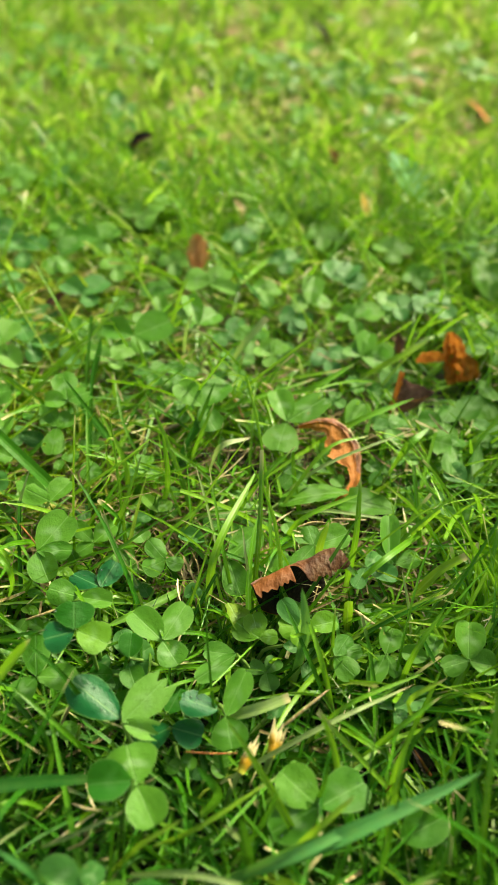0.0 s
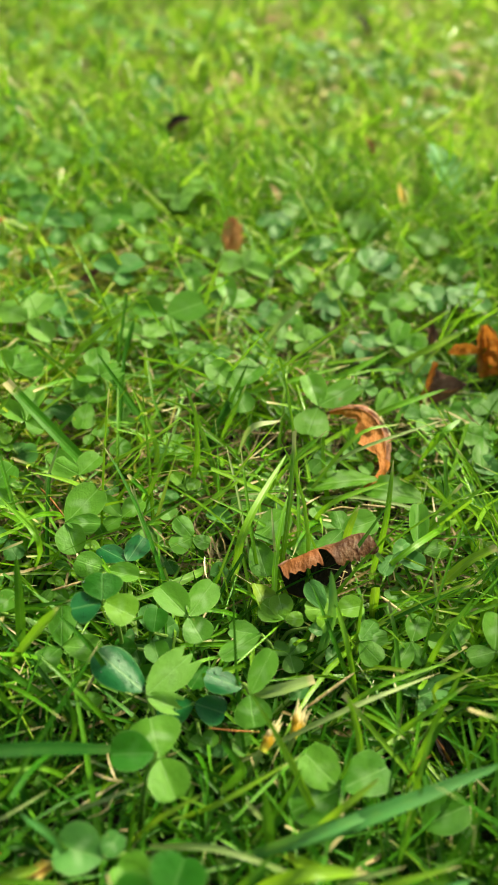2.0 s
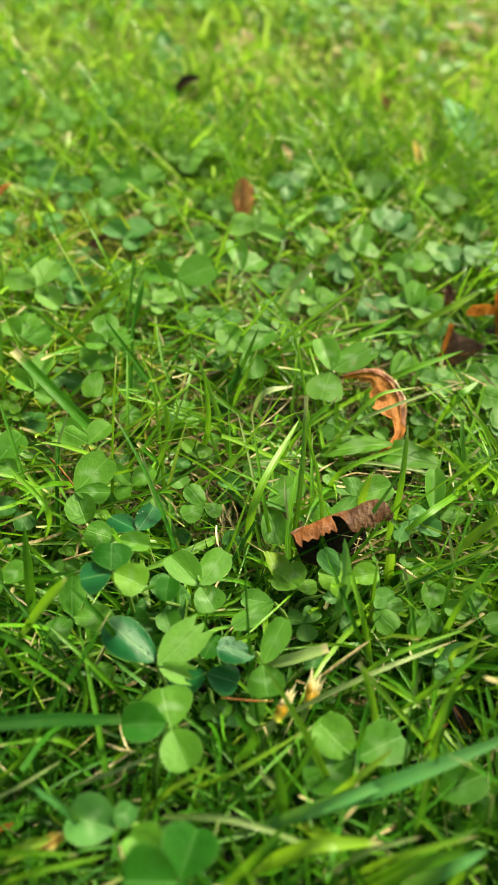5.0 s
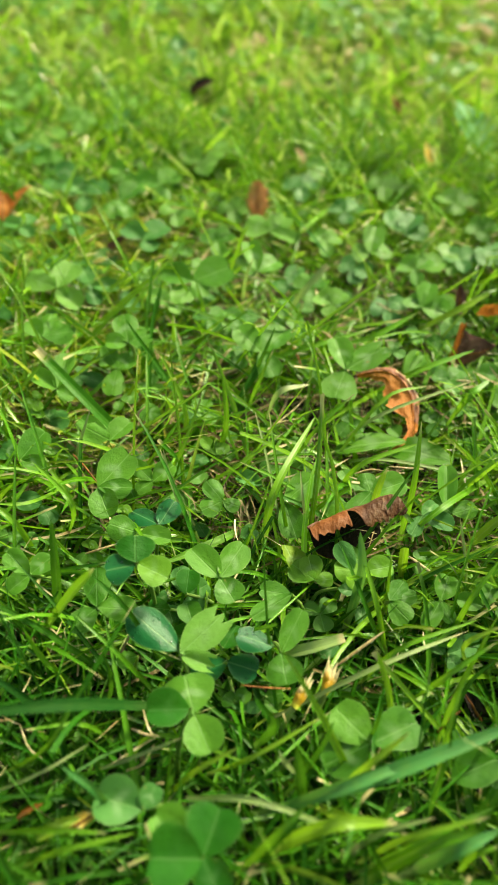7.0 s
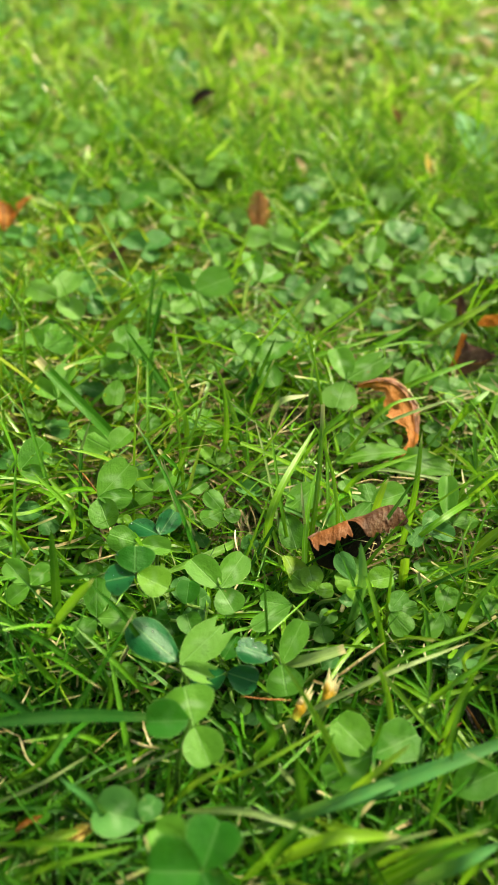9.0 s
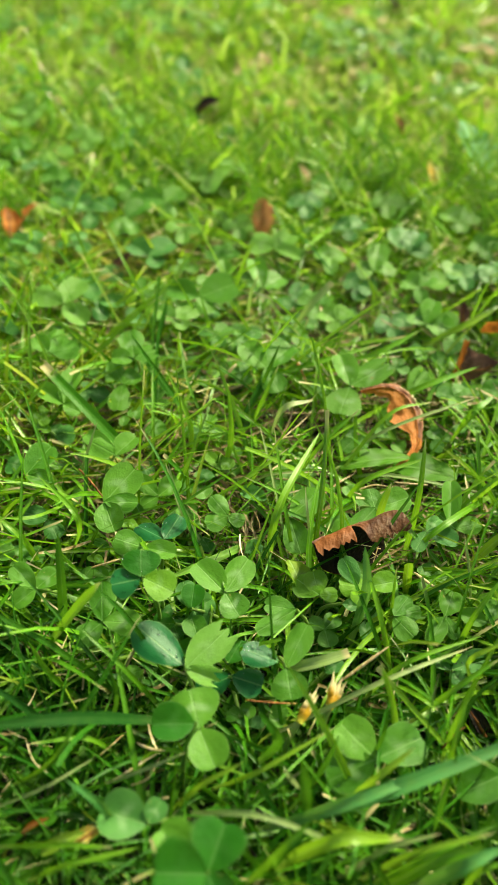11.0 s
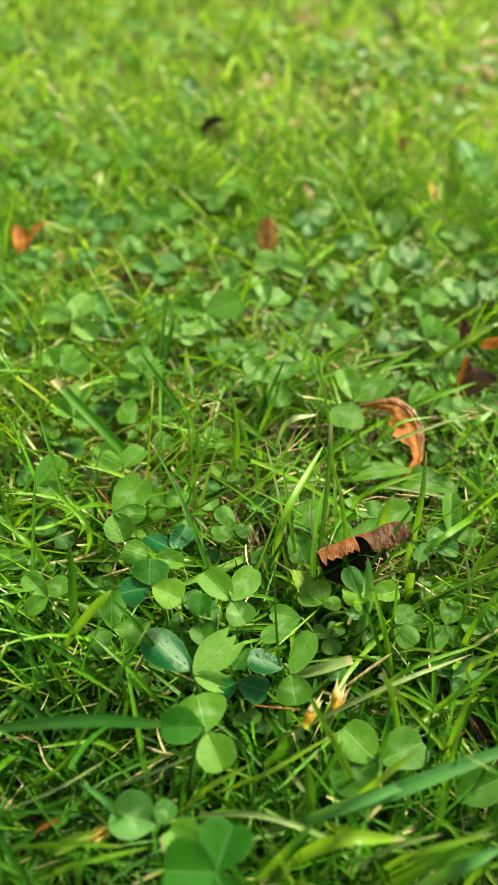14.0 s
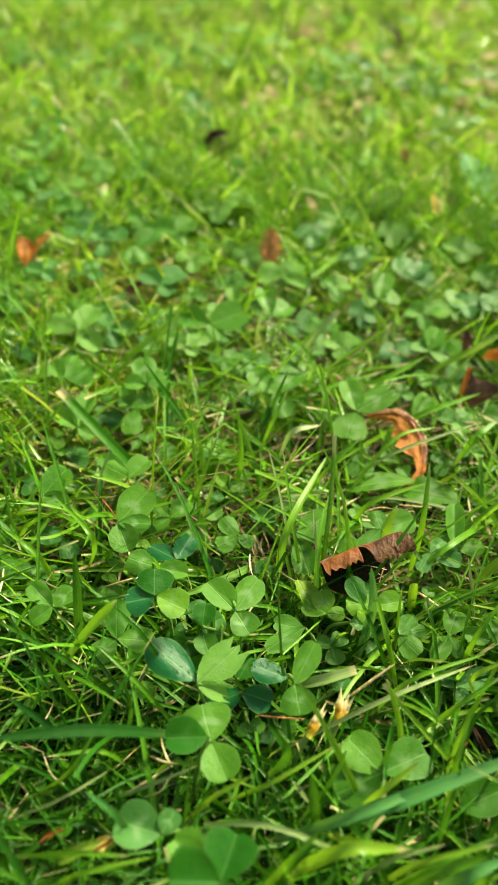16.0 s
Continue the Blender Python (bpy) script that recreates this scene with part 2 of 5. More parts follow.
BLADE_LIME = grass_material("grass_blade_lime", [rgb(0.190, 0.370, 0.020), rgb(0.270, 0.440, 0.030)], 0.45, 0.6, island=False)
BLADE_PALE = grass_material("grass_blade_pale", [rgb(0.250, 0.360, 0.120), rgb(0.330, 0.400, 0.170)], 0.35, 1.0, island=False)
STRAW = dry_material("straw", rgb(0.36, 0.26, 0.11), rgb(0.60, 0.50, 0.27), rgb(0.78, 0.72, 0.52), 0.3)
CREAM = dry_material("bleached_straw", rgb(0.52, 0.42, 0.20), rgb(0.80, 0.72, 0.48), rgb(0.90, 0.87, 0.72), 0.3, 0.35)
RUSSET = dry_material("dry_stalk_russet", rgb(0.16, 0.06, 0.02), rgb(0.36, 0.15, 0.04), rgb(0.48, 0.26, 0.09), 0.2)
THATCH = dry_material("thatch", rgb(0.06, 0.05, 0.02), rgb(0.20, 0.15, 0.06), rgb(0.42, 0.34, 0.17), 0.2)
LEAF_BROWN = dry_material("dead_leaf_brown", rgb(0.055, 0.018, 0.007), rgb(0.13, 0.056, 0.019), rgb(0.20, 0.130, 0.078), 0.06, 1.0, 0.6, rgb(0.20, 0.062, 0.013))
LEAF_ORANGE = dry_material("dead_leaf_orange", rgb(0.34, 0.10, 0.018), rgb(0.58, 0.21, 0.035), rgb(0.68, 0.36, 0.11), 0.40, 1.0, 0.5)
LEAF_RUST = dry_material("dead_leaf_rust", rgb(0.52, 0.175, 0.040), rgb(0.62, 0.230, 0.055), rgb(0.66, 0.33, 0.13), 0.42, 1.3, 0.55)
LEAF_DUSTY = dry_material("dead_leaf_dusty", rgb(0.26, 0.105, 0.060), rgb(0.36, 0.165, 0.105), rgb(0.46, 0.28, 0.21), 0.15, 1.0, 0.65)
LEAF_MAROON = dry_material("dead_leaf_maroon", rgb(0.085, 0.036, 0.025), rgb(0.19, 0.095, 0.068), rgb(0.28, 0.16, 0.12), 0.12, 1.0, 0.5)
LEAF_BLACK = dry_material("dead_leaf_black", rgb(0.008, 0.006, 0.006), rgb(0.030, 0.022, 0.020), rgb(0.12, 0.08, 0.07), 0.03, 1.0, 0.6)
# near-black browns: shade inside the rolled leaf put into the colour
LEAF_INNER_SHADE = dry_material("dead_leaf_inner_shade", rgb(0.012, 0.009, 0.006), rgb(0.024, 0.016, 0.010), rgb(0.045, 0.030, 0.020), 0.0, 1.0, 0.9)
LEAF_PEACH = dry_material("dead_leaf_peach", rgb(0.42, 0.16, 0.07), rgb(0.60, 0.27, 0.12), rgb(0.70, 0.44, 0.26), 0.58, 1.0, 0.6)
PETAL = dry_material("withered_petal", rgb(0.80, 0.50, 0.07), rgb(0.90, 0.76, 0.24), rgb(0.93, 0.90, 0.74), 0.4, 1.0, 0.6)
FLORET = floret_material()
BROAD = clover_material("broad_weed_leaf", rgb(0.062, 0.200, 0.012), rgb(0.115, 0.280, 0.022), 0.40, size=0.018)
YOUNG = clover_material("young_weed_leaf", rgb(0.130, 0.250, 0.018), rgb(0.220, 0.330, 0.032), 0.40, size=0.009)
BROAD_BLUE = clover_material("broad_weed_leaf_bluish", rgb(0.110, 0.290, 0.115), rgb(0.150, 0.350, 0.155), 0.35, size=0.026, marks=0.1, spec=0.06)
SOIL = soil_material()


def water_material():
    n = Net("dew")
    p = n.put("BsdfPrincipled", None, Base_Color=rgb(1, 1, 1), Roughness=0.02, IOR=1.33)
    p.inputs["Transmission Weight"].default_value = 1.0
    n.t.links.new(p.outputs[0], n.put("OutputMaterial").inputs[0])
    return n.mat


DEW = water_material()


# ---- mesh helpers ----
def part(name, bm_or_mesh, material, parent=None, label=""):
    """Links a bmesh or a mesh as one object, under parent where given."""
    me = bm_or_mesh
    if isinstance(me, bmesh.types.BMesh):
        me = bpy.data.meshes.new(name)
        bm_or_mesh.to_mesh(me)
        bm_or_mesh.free()
    if material and not me.materials:
        me.materials.append(material)
    ob = new(name, me)
    ob.parent = parent
    if label:
        ob["label"] = label
    return ob


def sheet(name, rows, closed=False, uvs=True):
    """A smooth mesh from an array rows[i][j] of points; closed joins the last column to the first."""
    rows = np.asarray(rows, float)
    ni, nj = rows.shape[:2]
    i, j = np.meshgrid(np.arange(ni - 1), np.arange(nj if closed else nj - 1), indexing="ij")
    k = (j + 1) % nj
    faces = np.stack([i * nj + j, i * nj + k, (i + 1) * nj + k, (i + 1) * nj + j], -1).reshape(-1, 4)
    me = bpy.data.meshes.new(name)
    me.from_pydata(rows.reshape(-1, 3).tolist(), [], faces.tolist())
    me.polygons.foreach_set("use_smooth", [True] * len(faces))
    if uvs:
        flat = np.stack(np.meshgrid(np.arange(ni) / (ni - 1), np.arange(nj) / max(nj - 1, 1), indexing="ij")[::-1], -1).reshape(-1, 2)
        me.uv_layers.new(name="UVMap").data.foreach_set("uv", flat[faces.ravel()].ravel())
    return me


def unit(v):
    v = np.asarray(v, float)
    return v / (np.linalg.norm(v, axis=-1, keepdims=True) + 1e-12)


def spline(pts, n):
    """n points of a smooth line through pts."""
    p = np.asarray(pts, float)
    p = np.vstack([2 * p[0] - p[1], p, 2 * p[-1] - p[-2]])
    t = np.linspace(0, len(p) - 3 - 1e-9, n)
    k = t.astype(int)
    f = (t - k)[:, None]
    a, b, c, d = p[k], p[k + 1], p[k + 2], p[k + 3]
    return 0.5 * (2 * b + (c - a) * f + (2 * a - 5 * b + 4 * c - d) * f**2 + (3 * b - a - 3 * c + d) * f**3)


def tube_mesh(name, pts, r0, r1, sides=5, n=7):
    line = spline(pts, n)
    tang = unit(np.gradient(line, axis=0))
    side = unit(np.cross(tang, (0.31, 0.27, 0.91)))
    up = np.cross(side, tang)
    a = np.arange(sides) / sides * 2 * np.pi
    r = np.linspace(r0, r1, n)[:, None, None]
    rows = line[:, None] + r * (np.cos(a)[None, :, None] * side[:, None] + np.sin(a)[None, :, None] * up[:, None])
    return sheet(name, rows, closed=True)


MM = 0.001
KEPT_IN_VIEW = []  # places and radii of things to keep in the camera's view


# ---- ground ----
def build_ground():
    """One sheet to the horizon, gently uneven where the lawn is near."""
    edges = np.concatenate([[-60, -20, -6, -3, -1.6], np.linspace(-0.9, 0.9, 61), [1.6, 3, 6, 20, 60]])
    xs, ys = np.meshgrid(edges, edges + 0.35, indexing="xy")
    zs = np.array([[0.004 * noise.noise((x * 9, y * 9, 0.3)) + 0.0025 * noise.noise((x * 45, y * 45, 2.1)) - 0.003 for x in edges] for y in edges + 0.35])
    me = sheet("ground", np.stack([xs, ys, zs], -1))
    me.materials.append(SOIL)
    tagged(new("ground", me), "dark soil and thatch under a short lawn", "ground", kind="structure")


build_ground()


# ---- clover ----
def leaflet_mesh(name, seed, cup, wave, bite=0.0, phase=1.0, teeth=0.0, ns=13, nu=9):
    """One leaflet, 1 long (y) and 1 wide (x): wedge-shaped at the base, broad and round above, notched at the tip, creased along the midrib."""
    g = random.Random(seed)
    ph, ph2 = g.uniform(0, 6), g.uniform(0, 6)
    peak, notch = g.uniform(0.55, 0.63), g.uniform(0.02, 0.07)
    rows = []
    for i in range(ns + 1):
        s = i / ns
        s2 = (1 - (1 - s) ** 1.7) * (1 - 0.34 * bite)
        w = math.sin(0.5 * math.pi * s2 / peak) ** 0.72 if s2 < peak else max(0, 1 - ((s2 - peak) / (1 - peak)) ** 2.4) ** 0.5
        w = max(w, 0.04) * (1 + 0.03 * math.sin(9 * s2 + ph))
        row = []
        for j in range(nu):
            u = -1 + 2 * j / (nu - 1)
            rim = 1 + teeth * (abs((s2 * 15 + 0.3 * u) % 1 - 0.5) - 0.25) * max(0, abs(u) - 0.6) * 2.5
            x = 0.5 * u * w * rim
            y = s2 - notch * math.exp(-((x / 0.10) ** 2)) * s2**8 + 0.010 * math.sin(6 * u + ph) * s2 * (1 - s2)
            y += bite * s**4 * (0.22 + 0.17 * math.sin(u * 8.5 + phase) + 0.05 * math.sin(u * 19 + ph))
            z = cup * abs(x) * 0.9 - 0.10 * s * s * abs(cup) + wave * math.sin(5 * y + ph) * u * u * 0.5 + wave * 0.6 * math.sin(7 * x + ph2)
            row.append((x, y, z))
        rows.append(row)
    return sheet(name, rows)


LEAFLETS = [leaflet_mesh("leaflet", k, c, wv) for k, (c, wv) in enumerate(((0.22, 0.03), (0.12, 0.05), (0.35, 0.02), (-0.10, 0.05), (0.18, 0.06), (0.05, 0.03), (0.28, 0.04), (0.10, 0.07)))]
TORN = leaflet_mesh("leaflet", 9, 0.12, 0.05, 0.5, 1.0, 0.1, 18, 15)
FORKED = leaflet_mesh("leaflet", 12, 0.30, 0.06, 0.8, 2.6, 0.0, 18, 15)
TOOTHED = [leaflet_mesh("leaflet", 14 + k, c, 0.05, 0.0, 1.0, 0.6, 46, 11) for k, c in enumerate((0.30, 0.14, -0.12))]
TONES = {"green": CLOVER, "blue": CLOVER_BLUE, "pale": CLOVER_PALE, "wet": CLOVER_WET, "deep": CLOVER_SHADE, "light": CLOVER_LIGHT}
MADE = {}


def toned(mesh, tone):
    """The leaflet mesh in a tone; alike leaflets share it."""
    key = (mesh.name, tone)
    if key not in MADE:
        m = mesh.copy()
        m.materials.clear()
        m.materials.append(TONES[tone])
        MADE[key] = m
    return MADE[key]


clover_dice = random.Random(5)


def dew_mesh(mesh, m, up, count, d):
    """Small flattened drops sitting on a leaflet."""
    bm = bmesh.new()
    faces = [p for p in mesh.polygons if p.area > 0.002]
    for _ in range(count):
        p = d.choice(faces)
        c = m @ (p.center + Vector((d.uniform(-0.03, 0.03), d.uniform(-0.03, 0.03), 0)))
        r = d.uniform(0.08, 0.26) * MM
        q = up.to_track_quat("Z", "Y").to_matrix().to_4x4()
        bmesh.ops.create_icosphere(bm, subdivisions=1, radius=r, matrix=Matrix.Translation(c + up * r * 0.35) @ q @ Matrix.Diagonal((1, 1, 0.6, 1)))
    for f in bm.faces:
        f.smooth = True
    me = bpy.data.meshes.new("dew")
    bm.to_mesh(me)
    bm.free()
    return me


def clover(x, y, z, tilt, *leaves, tone="green", torn=False, toothed=False, roll=0.0, dew=0, keep_in_view=True, group="clover leaves"):
    """One clover leaf on its stalk: where the leaflets meet (mm), how far they face the camera's side and lean sideways (degrees), and for each leaflet heading, length and width."""
    d = clover_dice
    top = Vector((x, y, z)) * MM
    full = "three" if len(leaves) == 3 else "two" if len(leaves) == 2 else "one"
    look_word = {"green": "fresh green", "blue": "bluish green", "pale": "young yellow-green", "wet": "dark wet glossy", "deep": "deep green", "light": "light green"}[tone]
    label = f"{look_word} clover leaf with {full} rounded leaflet{'s' if len(leaves) > 1 else ''} on a stalk"
    if toothed:
        label = "large toothed clover leaf with shade put into its dark green" if tone == "deep" else "large toothed green clover leaflet close above the grass"
    if torn:
        label = "fresh green clover leaf with torn, nibbled leaflets"
    ob = tagged(new("clover"), label, "clover", group)
    foot = Vector((top.x + d.uniform(-0.008, 0.008), top.y + d.uniform(-0.004, 0.012), 0.0))
    ob.location = foot
    rel = top - foot
    mid = Vector((rel.x * 0.25, rel.y * 0.25, rel.z * 0.6))
    part("stalk", tube_mesh("stalk", [(0, 0, -0.002), mid, rel], 0.00055, 0.0004), STEM, ob)
    t = radians(tilt)
    ex, ey = Vector((math.cos(radians(roll)), 0, -math.sin(radians(roll)))), Vector((0, math.cos(t), math.sin(t)))
    nz = ex.cross(ey).normalized()
    for k, (head, ln, wd) in enumerate(leaves):
        a = radians(head)
        along = ex * math.cos(a) + ey * math.sin(a)
        nrm = (nz + ex * d.uniform(-0.12, 0.12) + ey * d.uniform(-0.12, 0.12)).normalized()
        along = (along - nrm * along.dot(nrm)).normalized()
        across = along.cross(nrm)
        m = Matrix((across, along, nrm)).transposed().to_4x4()
        mesh = TORN if torn and k == 1 else FORKED if torn == 2 and k == 0 else LEAFLETS[3] if tone == "wet" else TOOTHED[k % 3] if toothed else d.choice(LEAFLETS)
        leaf = part("leaflet", toned(mesh, tone), None, ob)
        if keep_in_view:
            KEPT_IN_VIEW.append((*(top + along * ln * 0.5 * MM), 0.42 * wd * MM))
        leaf.matrix_basis = Matrix.Translation(rel) @ m @ Matrix.Diagonal((0.9 * wd * MM, 0.97 * ln * MM, (ln + wd) * 0.5 * MM, 1))
        if dew:
            drops = part("dew", dew_mesh(mesh, leaf.matrix_basis, nrm, dew, d), DEW, leaf, "clear dew")
            drops.matrix_parent_inverse = leaf.matrix_basis.inverted()
    return ob


clover(-16.3, 119.0, 20.0, 16, (139, 10.4, 8.0), (65, 11.0, 7.4), (-54, 7.0, 7.7))
clover(-1.4, 102.3, 18.0, 16, (69, 11.0, 6.0), (-76, 7.0, 8.6))
clover(-3.0, 104.0, 17.5, 8, (170, 8.8, 6.8), tone="wet", roll=11, dew=60)
clover(-12.6, 101.6, 14.0, 16, (-14, 7.2, 7.2), (-157, 8.6, 6.8), tone="wet", roll=-4, dew=40)
clover(-22.6, 99.6, 19.0, 6, (150, 14.0, 9.4), tone="wet", roll=12, dew=40)
clover(-22.0, 98.2, 20.0, 16, (-14, 7.6, 5.0), (53, 13.4, 8.6), tone="light", torn=2)
# one leaf in three tones: this leaflet's shade is put into the deep tone
clover(-33.6, 112.7, 30.0, 16, (100, 6.9, 9.3), tone="deep", dew=8)
clover(-33.6, 112.6, 29.6, 20, (-163, 6.8, 7.8), tone="wet", roll=-6, dew=16)
# its sunlit leaflet, the light given by the yellow-green tone
clover(-33.2, 112.7, 30.0, 16, (-18, 7.6, 8.4), tone="pale")
clover(-42.2, 109.9, 17.0, 16, (101, 9.5, 6.8), (-128, 7.3, 6.1), (5, 9.0, 6.6))
clover(-58.1, 114.7, 20.0, 16, (144, 8.1, 5.5), (50, 6.3, 5.7), (-132, 6.1, 5.3))
clover(-71.3, 151.3, 19.0, 16, (63, 10.6, 8.5), (-12, 7.5, 5.2))
clover(-48.6, 141.2, 22.0, 16, (60, 12.7, 10.0), (-62, 8.8, 8.1), (5, 8.7, 5.4))
clover(-37.2, 131.6, 18.0, 16, (169, 7.9, 7.1), (-8, 8.4, 5.9))
clover(-33.0, 135.7, 17.0, 4, (151, 9.0, 6.9), (69, 8.2, 6.6), (-115, 5.7, 5.9), tone="wet", dew=45)
clover(-37.0, 150.2, 17.0, 16, (48, 7.1, 6.2), (-140, 5.3, 4.9), (142, 8.2, 4.9))
clover(-18.8, 146.4, 16.0, 16, (-147, 6.3, 6.3), (-14, 4.7, 4.8), (135, 7.1, 5.5))
clover(-3.4, 147.9, 16.0, 16, (50, 11.7, 8.3), (-68, 10.3, 7.8), dew=25)
clover(18.1, 154.3, 16.0, 16, (-126, 8.8, 5.9), (24, 9.8, 8.4), (110, 5.9, 5.5))
clover(7.3, 147.8, 12.0, 16, (50, 7.6, 5.4), (82, 4.5, 4.3))
clover(30.4, 146.7, 17.0, 16, (52, 6.2, 4.2), (-13, 8.5, 6.4), (-116, 6.6, 4.4), tone="blue")
clover(37.1, 151.8, 15.0, 16, (88, 13.9, 5.9))
clover(15.9, 125.8, 19.0, 16, (-177, 7.3, 6.5), (19, 7.0, 6.4), (-122, 5.8, 5.4), tone="pale")
clover(22.0, 121.1, 15.0, 16, (58, 6.7, 4.8), (-43, 6.7, 6.4), (21, 7.2, 4.3))
clover(33.4, 121.8, 16.0, 16, (-118, 8.4, 4.9), (-60, 5.9, 3.8), (72, 7.3, 6.3))
clover(42.7, 120.7, 17.0, 16, (172, 6.4, 4.8), (67, 5.9, 4.4))
clover(-0.1, 119.4, 16.0, 16, (178, 7.8, 5.5), (-141, 11.4, 5.0))
clover(17.2, 84.6, 17.0, 16, (141, 9.9, 9.2), (31, 11.4, 9.8), (-151, 10.6, 8.4), dew=6)
clover(33.0, 81.0, 13.0, 16, (28, 10.6, 8.4))
clover(5.0, 125.0, 15.0, 16, (146, 7.0, 7.4), (108, 6.6, 6.2), (14, 4.6, 4.2), tone="pale")
# the deep tone here gives the shade between the leaves by colour
clover(-27.0, 115.0, 12.0, 16, (178, 5.5, 5.4), tone="deep")
clover(-24.0, 119.0, 13.0, 16, (91, 6.4, 6.4), tone="deep")
clover(-21.0, 110.0, 14.0, 16, (114, 6.0, 6.2))
clover(-20.0, 110.0, 12.0, 16, (-162, 6.4, 5.0), tone="deep")
clover(-14.0, 106.0, 12.0, 16, (67, 6.8, 6.2), tone="deep")
clover(-32.0, 102.0, 12.0, 16, (-159, 4.8, 4.4))
clover(-10.0, 95.0, 9.0, 16, (153, 3.2, 4.2), (49, 4.0, 4.0))
clover(-4.0, 97.0, 9.0, 16, (21, 4.2, 4.4), (-34, 4.2, 4.0))
clover(-17.2, 84.6, 21.0, 16, (112, 8.4, 11.6), (-60, 8.6, 8.8))
# spots kept free of grass on the camera's side
KEPT_IN_VIEW.extend([(-0.0275, 0.0885, 0.014, 0.004), (-0.0315, 0.0850, 0.012, 0.004)])
clover(-17.9, 84.4, 23.0, 16, (-171, 8.8, 8.8), tone="deep")
clover(-24.0, 66.4, 18.0, 16, (170, 9.4, 10.0), (66, 5.0, 4.8), tone="blue")
clover(-14.0, 61.0, 17.6, 16, (150, 9.6, 8.6), toothed=True)
# shadow on this big leaf is put into the deep tone
clover(-12.0, 58.8, 19.4, 16, (77, 9.2, 11.2), tone="deep", toothed=True)
clover(-12.0, 58.0, 20.6, 16, (-174, 9.8, 12.4), (-55, 7.0, 7.4), tone="deep", toothed=True)
clover(13.5, 126.0, 19.0, 30, (125, 7.4, 5.2), tone="blue")
clover(-7.6, 93.7, 8.0, 16, (137, 4.7, 3.6), (42, 3.3, 3.3), tone="blue")
clover(34.6, 110.4, 12.0, 16, (148, 6.2, 4.1), (27, 10.2, 5.7), (-48, 3.6, 4.0), tone="blue", dew=30)
# bright leaflet of the next leaf, its light put into the tone
clover(10.4, 196.6, 22.0, 20, (-104, 10.6, 11.6), tone="light")
clover(10.6, 197.0, 22.0, 20, (108, 12.0, 8.6), (38, 14.2, 8.8), torn=True)
clover(-14.1, 199.4, 24.0, 16, (56, 12.3, 9.9), (137, 11.2, 8.9), (-60, 9.4, 8.1))
clover(29.6, 209.6, 12.0, 16, (59, 11.6, 8.4), (-123, 17.3, 6.5))
clover(-78.6, 200.1, 22.0, 16, (137, 8.3, 6.6), (86, 10.1, 6.7), (24, 9.4, 9.2))
clover(-69.5, 180.6, 19.0, 16, (148, 10.5, 6.4), (87, 12.9, 6.6), (-19, 5.9, 5.6))
clover(-54.9, 192.2, 19.0, 16, (124, 9.0, 5.8), (44, 6.2, 6.9), (-90, 9.7, 7.1))
clover(-52.6, 198.3, 24.0, 16, (107, 10.3, 8.3), (33, 7.1, 7.6), (-172, 6.8, 6.4), torn=True)
clover(-51.1, 163.7, 17.0, 16, (155, 7.9, 7.8), (58, 8.6, 7.3), (145, 11.9, 6.0))
clover(-82.3, 229.7, 20.0, 16, (75, 12.9, 10.1), (-36, 11.4, 8.9), (159, 11.6, 10.7), tone="light")
clover(-72.8, 236.3, 18.0, 16, (120, 13.2, 9.0), (-3, 10.0, 6.4), (-67, 9.0, 6.3), tone="blue")
clover(-39.3, 237.7, 22.0, 16, (30, 14.0, 14.3), (166, 11.3, 10.3), (-54, 7.9, 6.6))
clover(-45.1, 227.1, 19.0, 16, (148, 9.2, 8.0), (57, 10.6, 8.9), (-35, 5.0, 5.7), tone="light")
clover(-61.8, 268.9, 18.0, 16, (147, 9.4, 10.4), (46, 11.3, 12.0), (-44, 7.5, 7.7), tone="blue")
clover(-89.1, 298.8, 18.0, 16, (139, 12.3, 10.4), (55, 10.3, 11.4), (-90, 8.8, 7.9), tone="blue")
clover(-75.7, 296.4, 18.0, 16, (-109, 10.9, 9.0), (58, 10.5, 10.4), (-63, 11.1, 7.2))
clover(-17.6, 278.2, 20.0, 16, (56, 10.8, 10.8), (-19, 11.7, 7.8), (166, 9.7, 12.0), tone="light")
clover(-19.1, 246.7, 22.0, 16, (110, 14.0, 7.7), (49, 10.0, 10.0))
clover(-9.5, 253.3, 15.0, 16, (63, 9.5, 7.6), (-129, 5.6, 7.1), (-9, 5.0, 7.8), tone="blue")
clover(18.5, 271.4, 18.0, 16, (82, 14.0, 9.4), (30, 8.5, 9.6), (-178, 6.7, 9.5), tone="light")
clover(30.6, 287.6, 18.0, 16, (66, 13.2, 10.1), (109, 13.2, 9.7), (19, 10.6, 10.4), tone="blue")
clover(38.4, 245.4, 18.0, 16, (-25, 8.6, 9.0), (117, 7.0, 7.2), (-142, 7.1, 7.8))
clover(6.1, 237.5, 18.0, 16, (145, 6.7, 9.4), (52, 6.3, 7.4), (-106, 5.7, 5.7), tone="light")
clover(-62.3, 308.4, 20.0, 16, (170, 9.0, 12.8), (52, 9.2, 10.9), (-73, 9.1, 7.6))
clover(-50.0, 336.3, 18.0, 16, (158, 7.4, 12.2), (-8, 6.9, 12.5), (-72, 10.6, 8.2), tone="light")
clover(-78.3, 320.1, 18.0, 16, (157, 6.9, 10.9), (-39, 13.9, 10.5), (-99, 6.9, 8.9))
clover(-52.8, 290.1, 18.0, 16, (147, 7.2, 9.6), (32, 7.0, 10.2), (-82, 8.4, 6.4), tone="light")
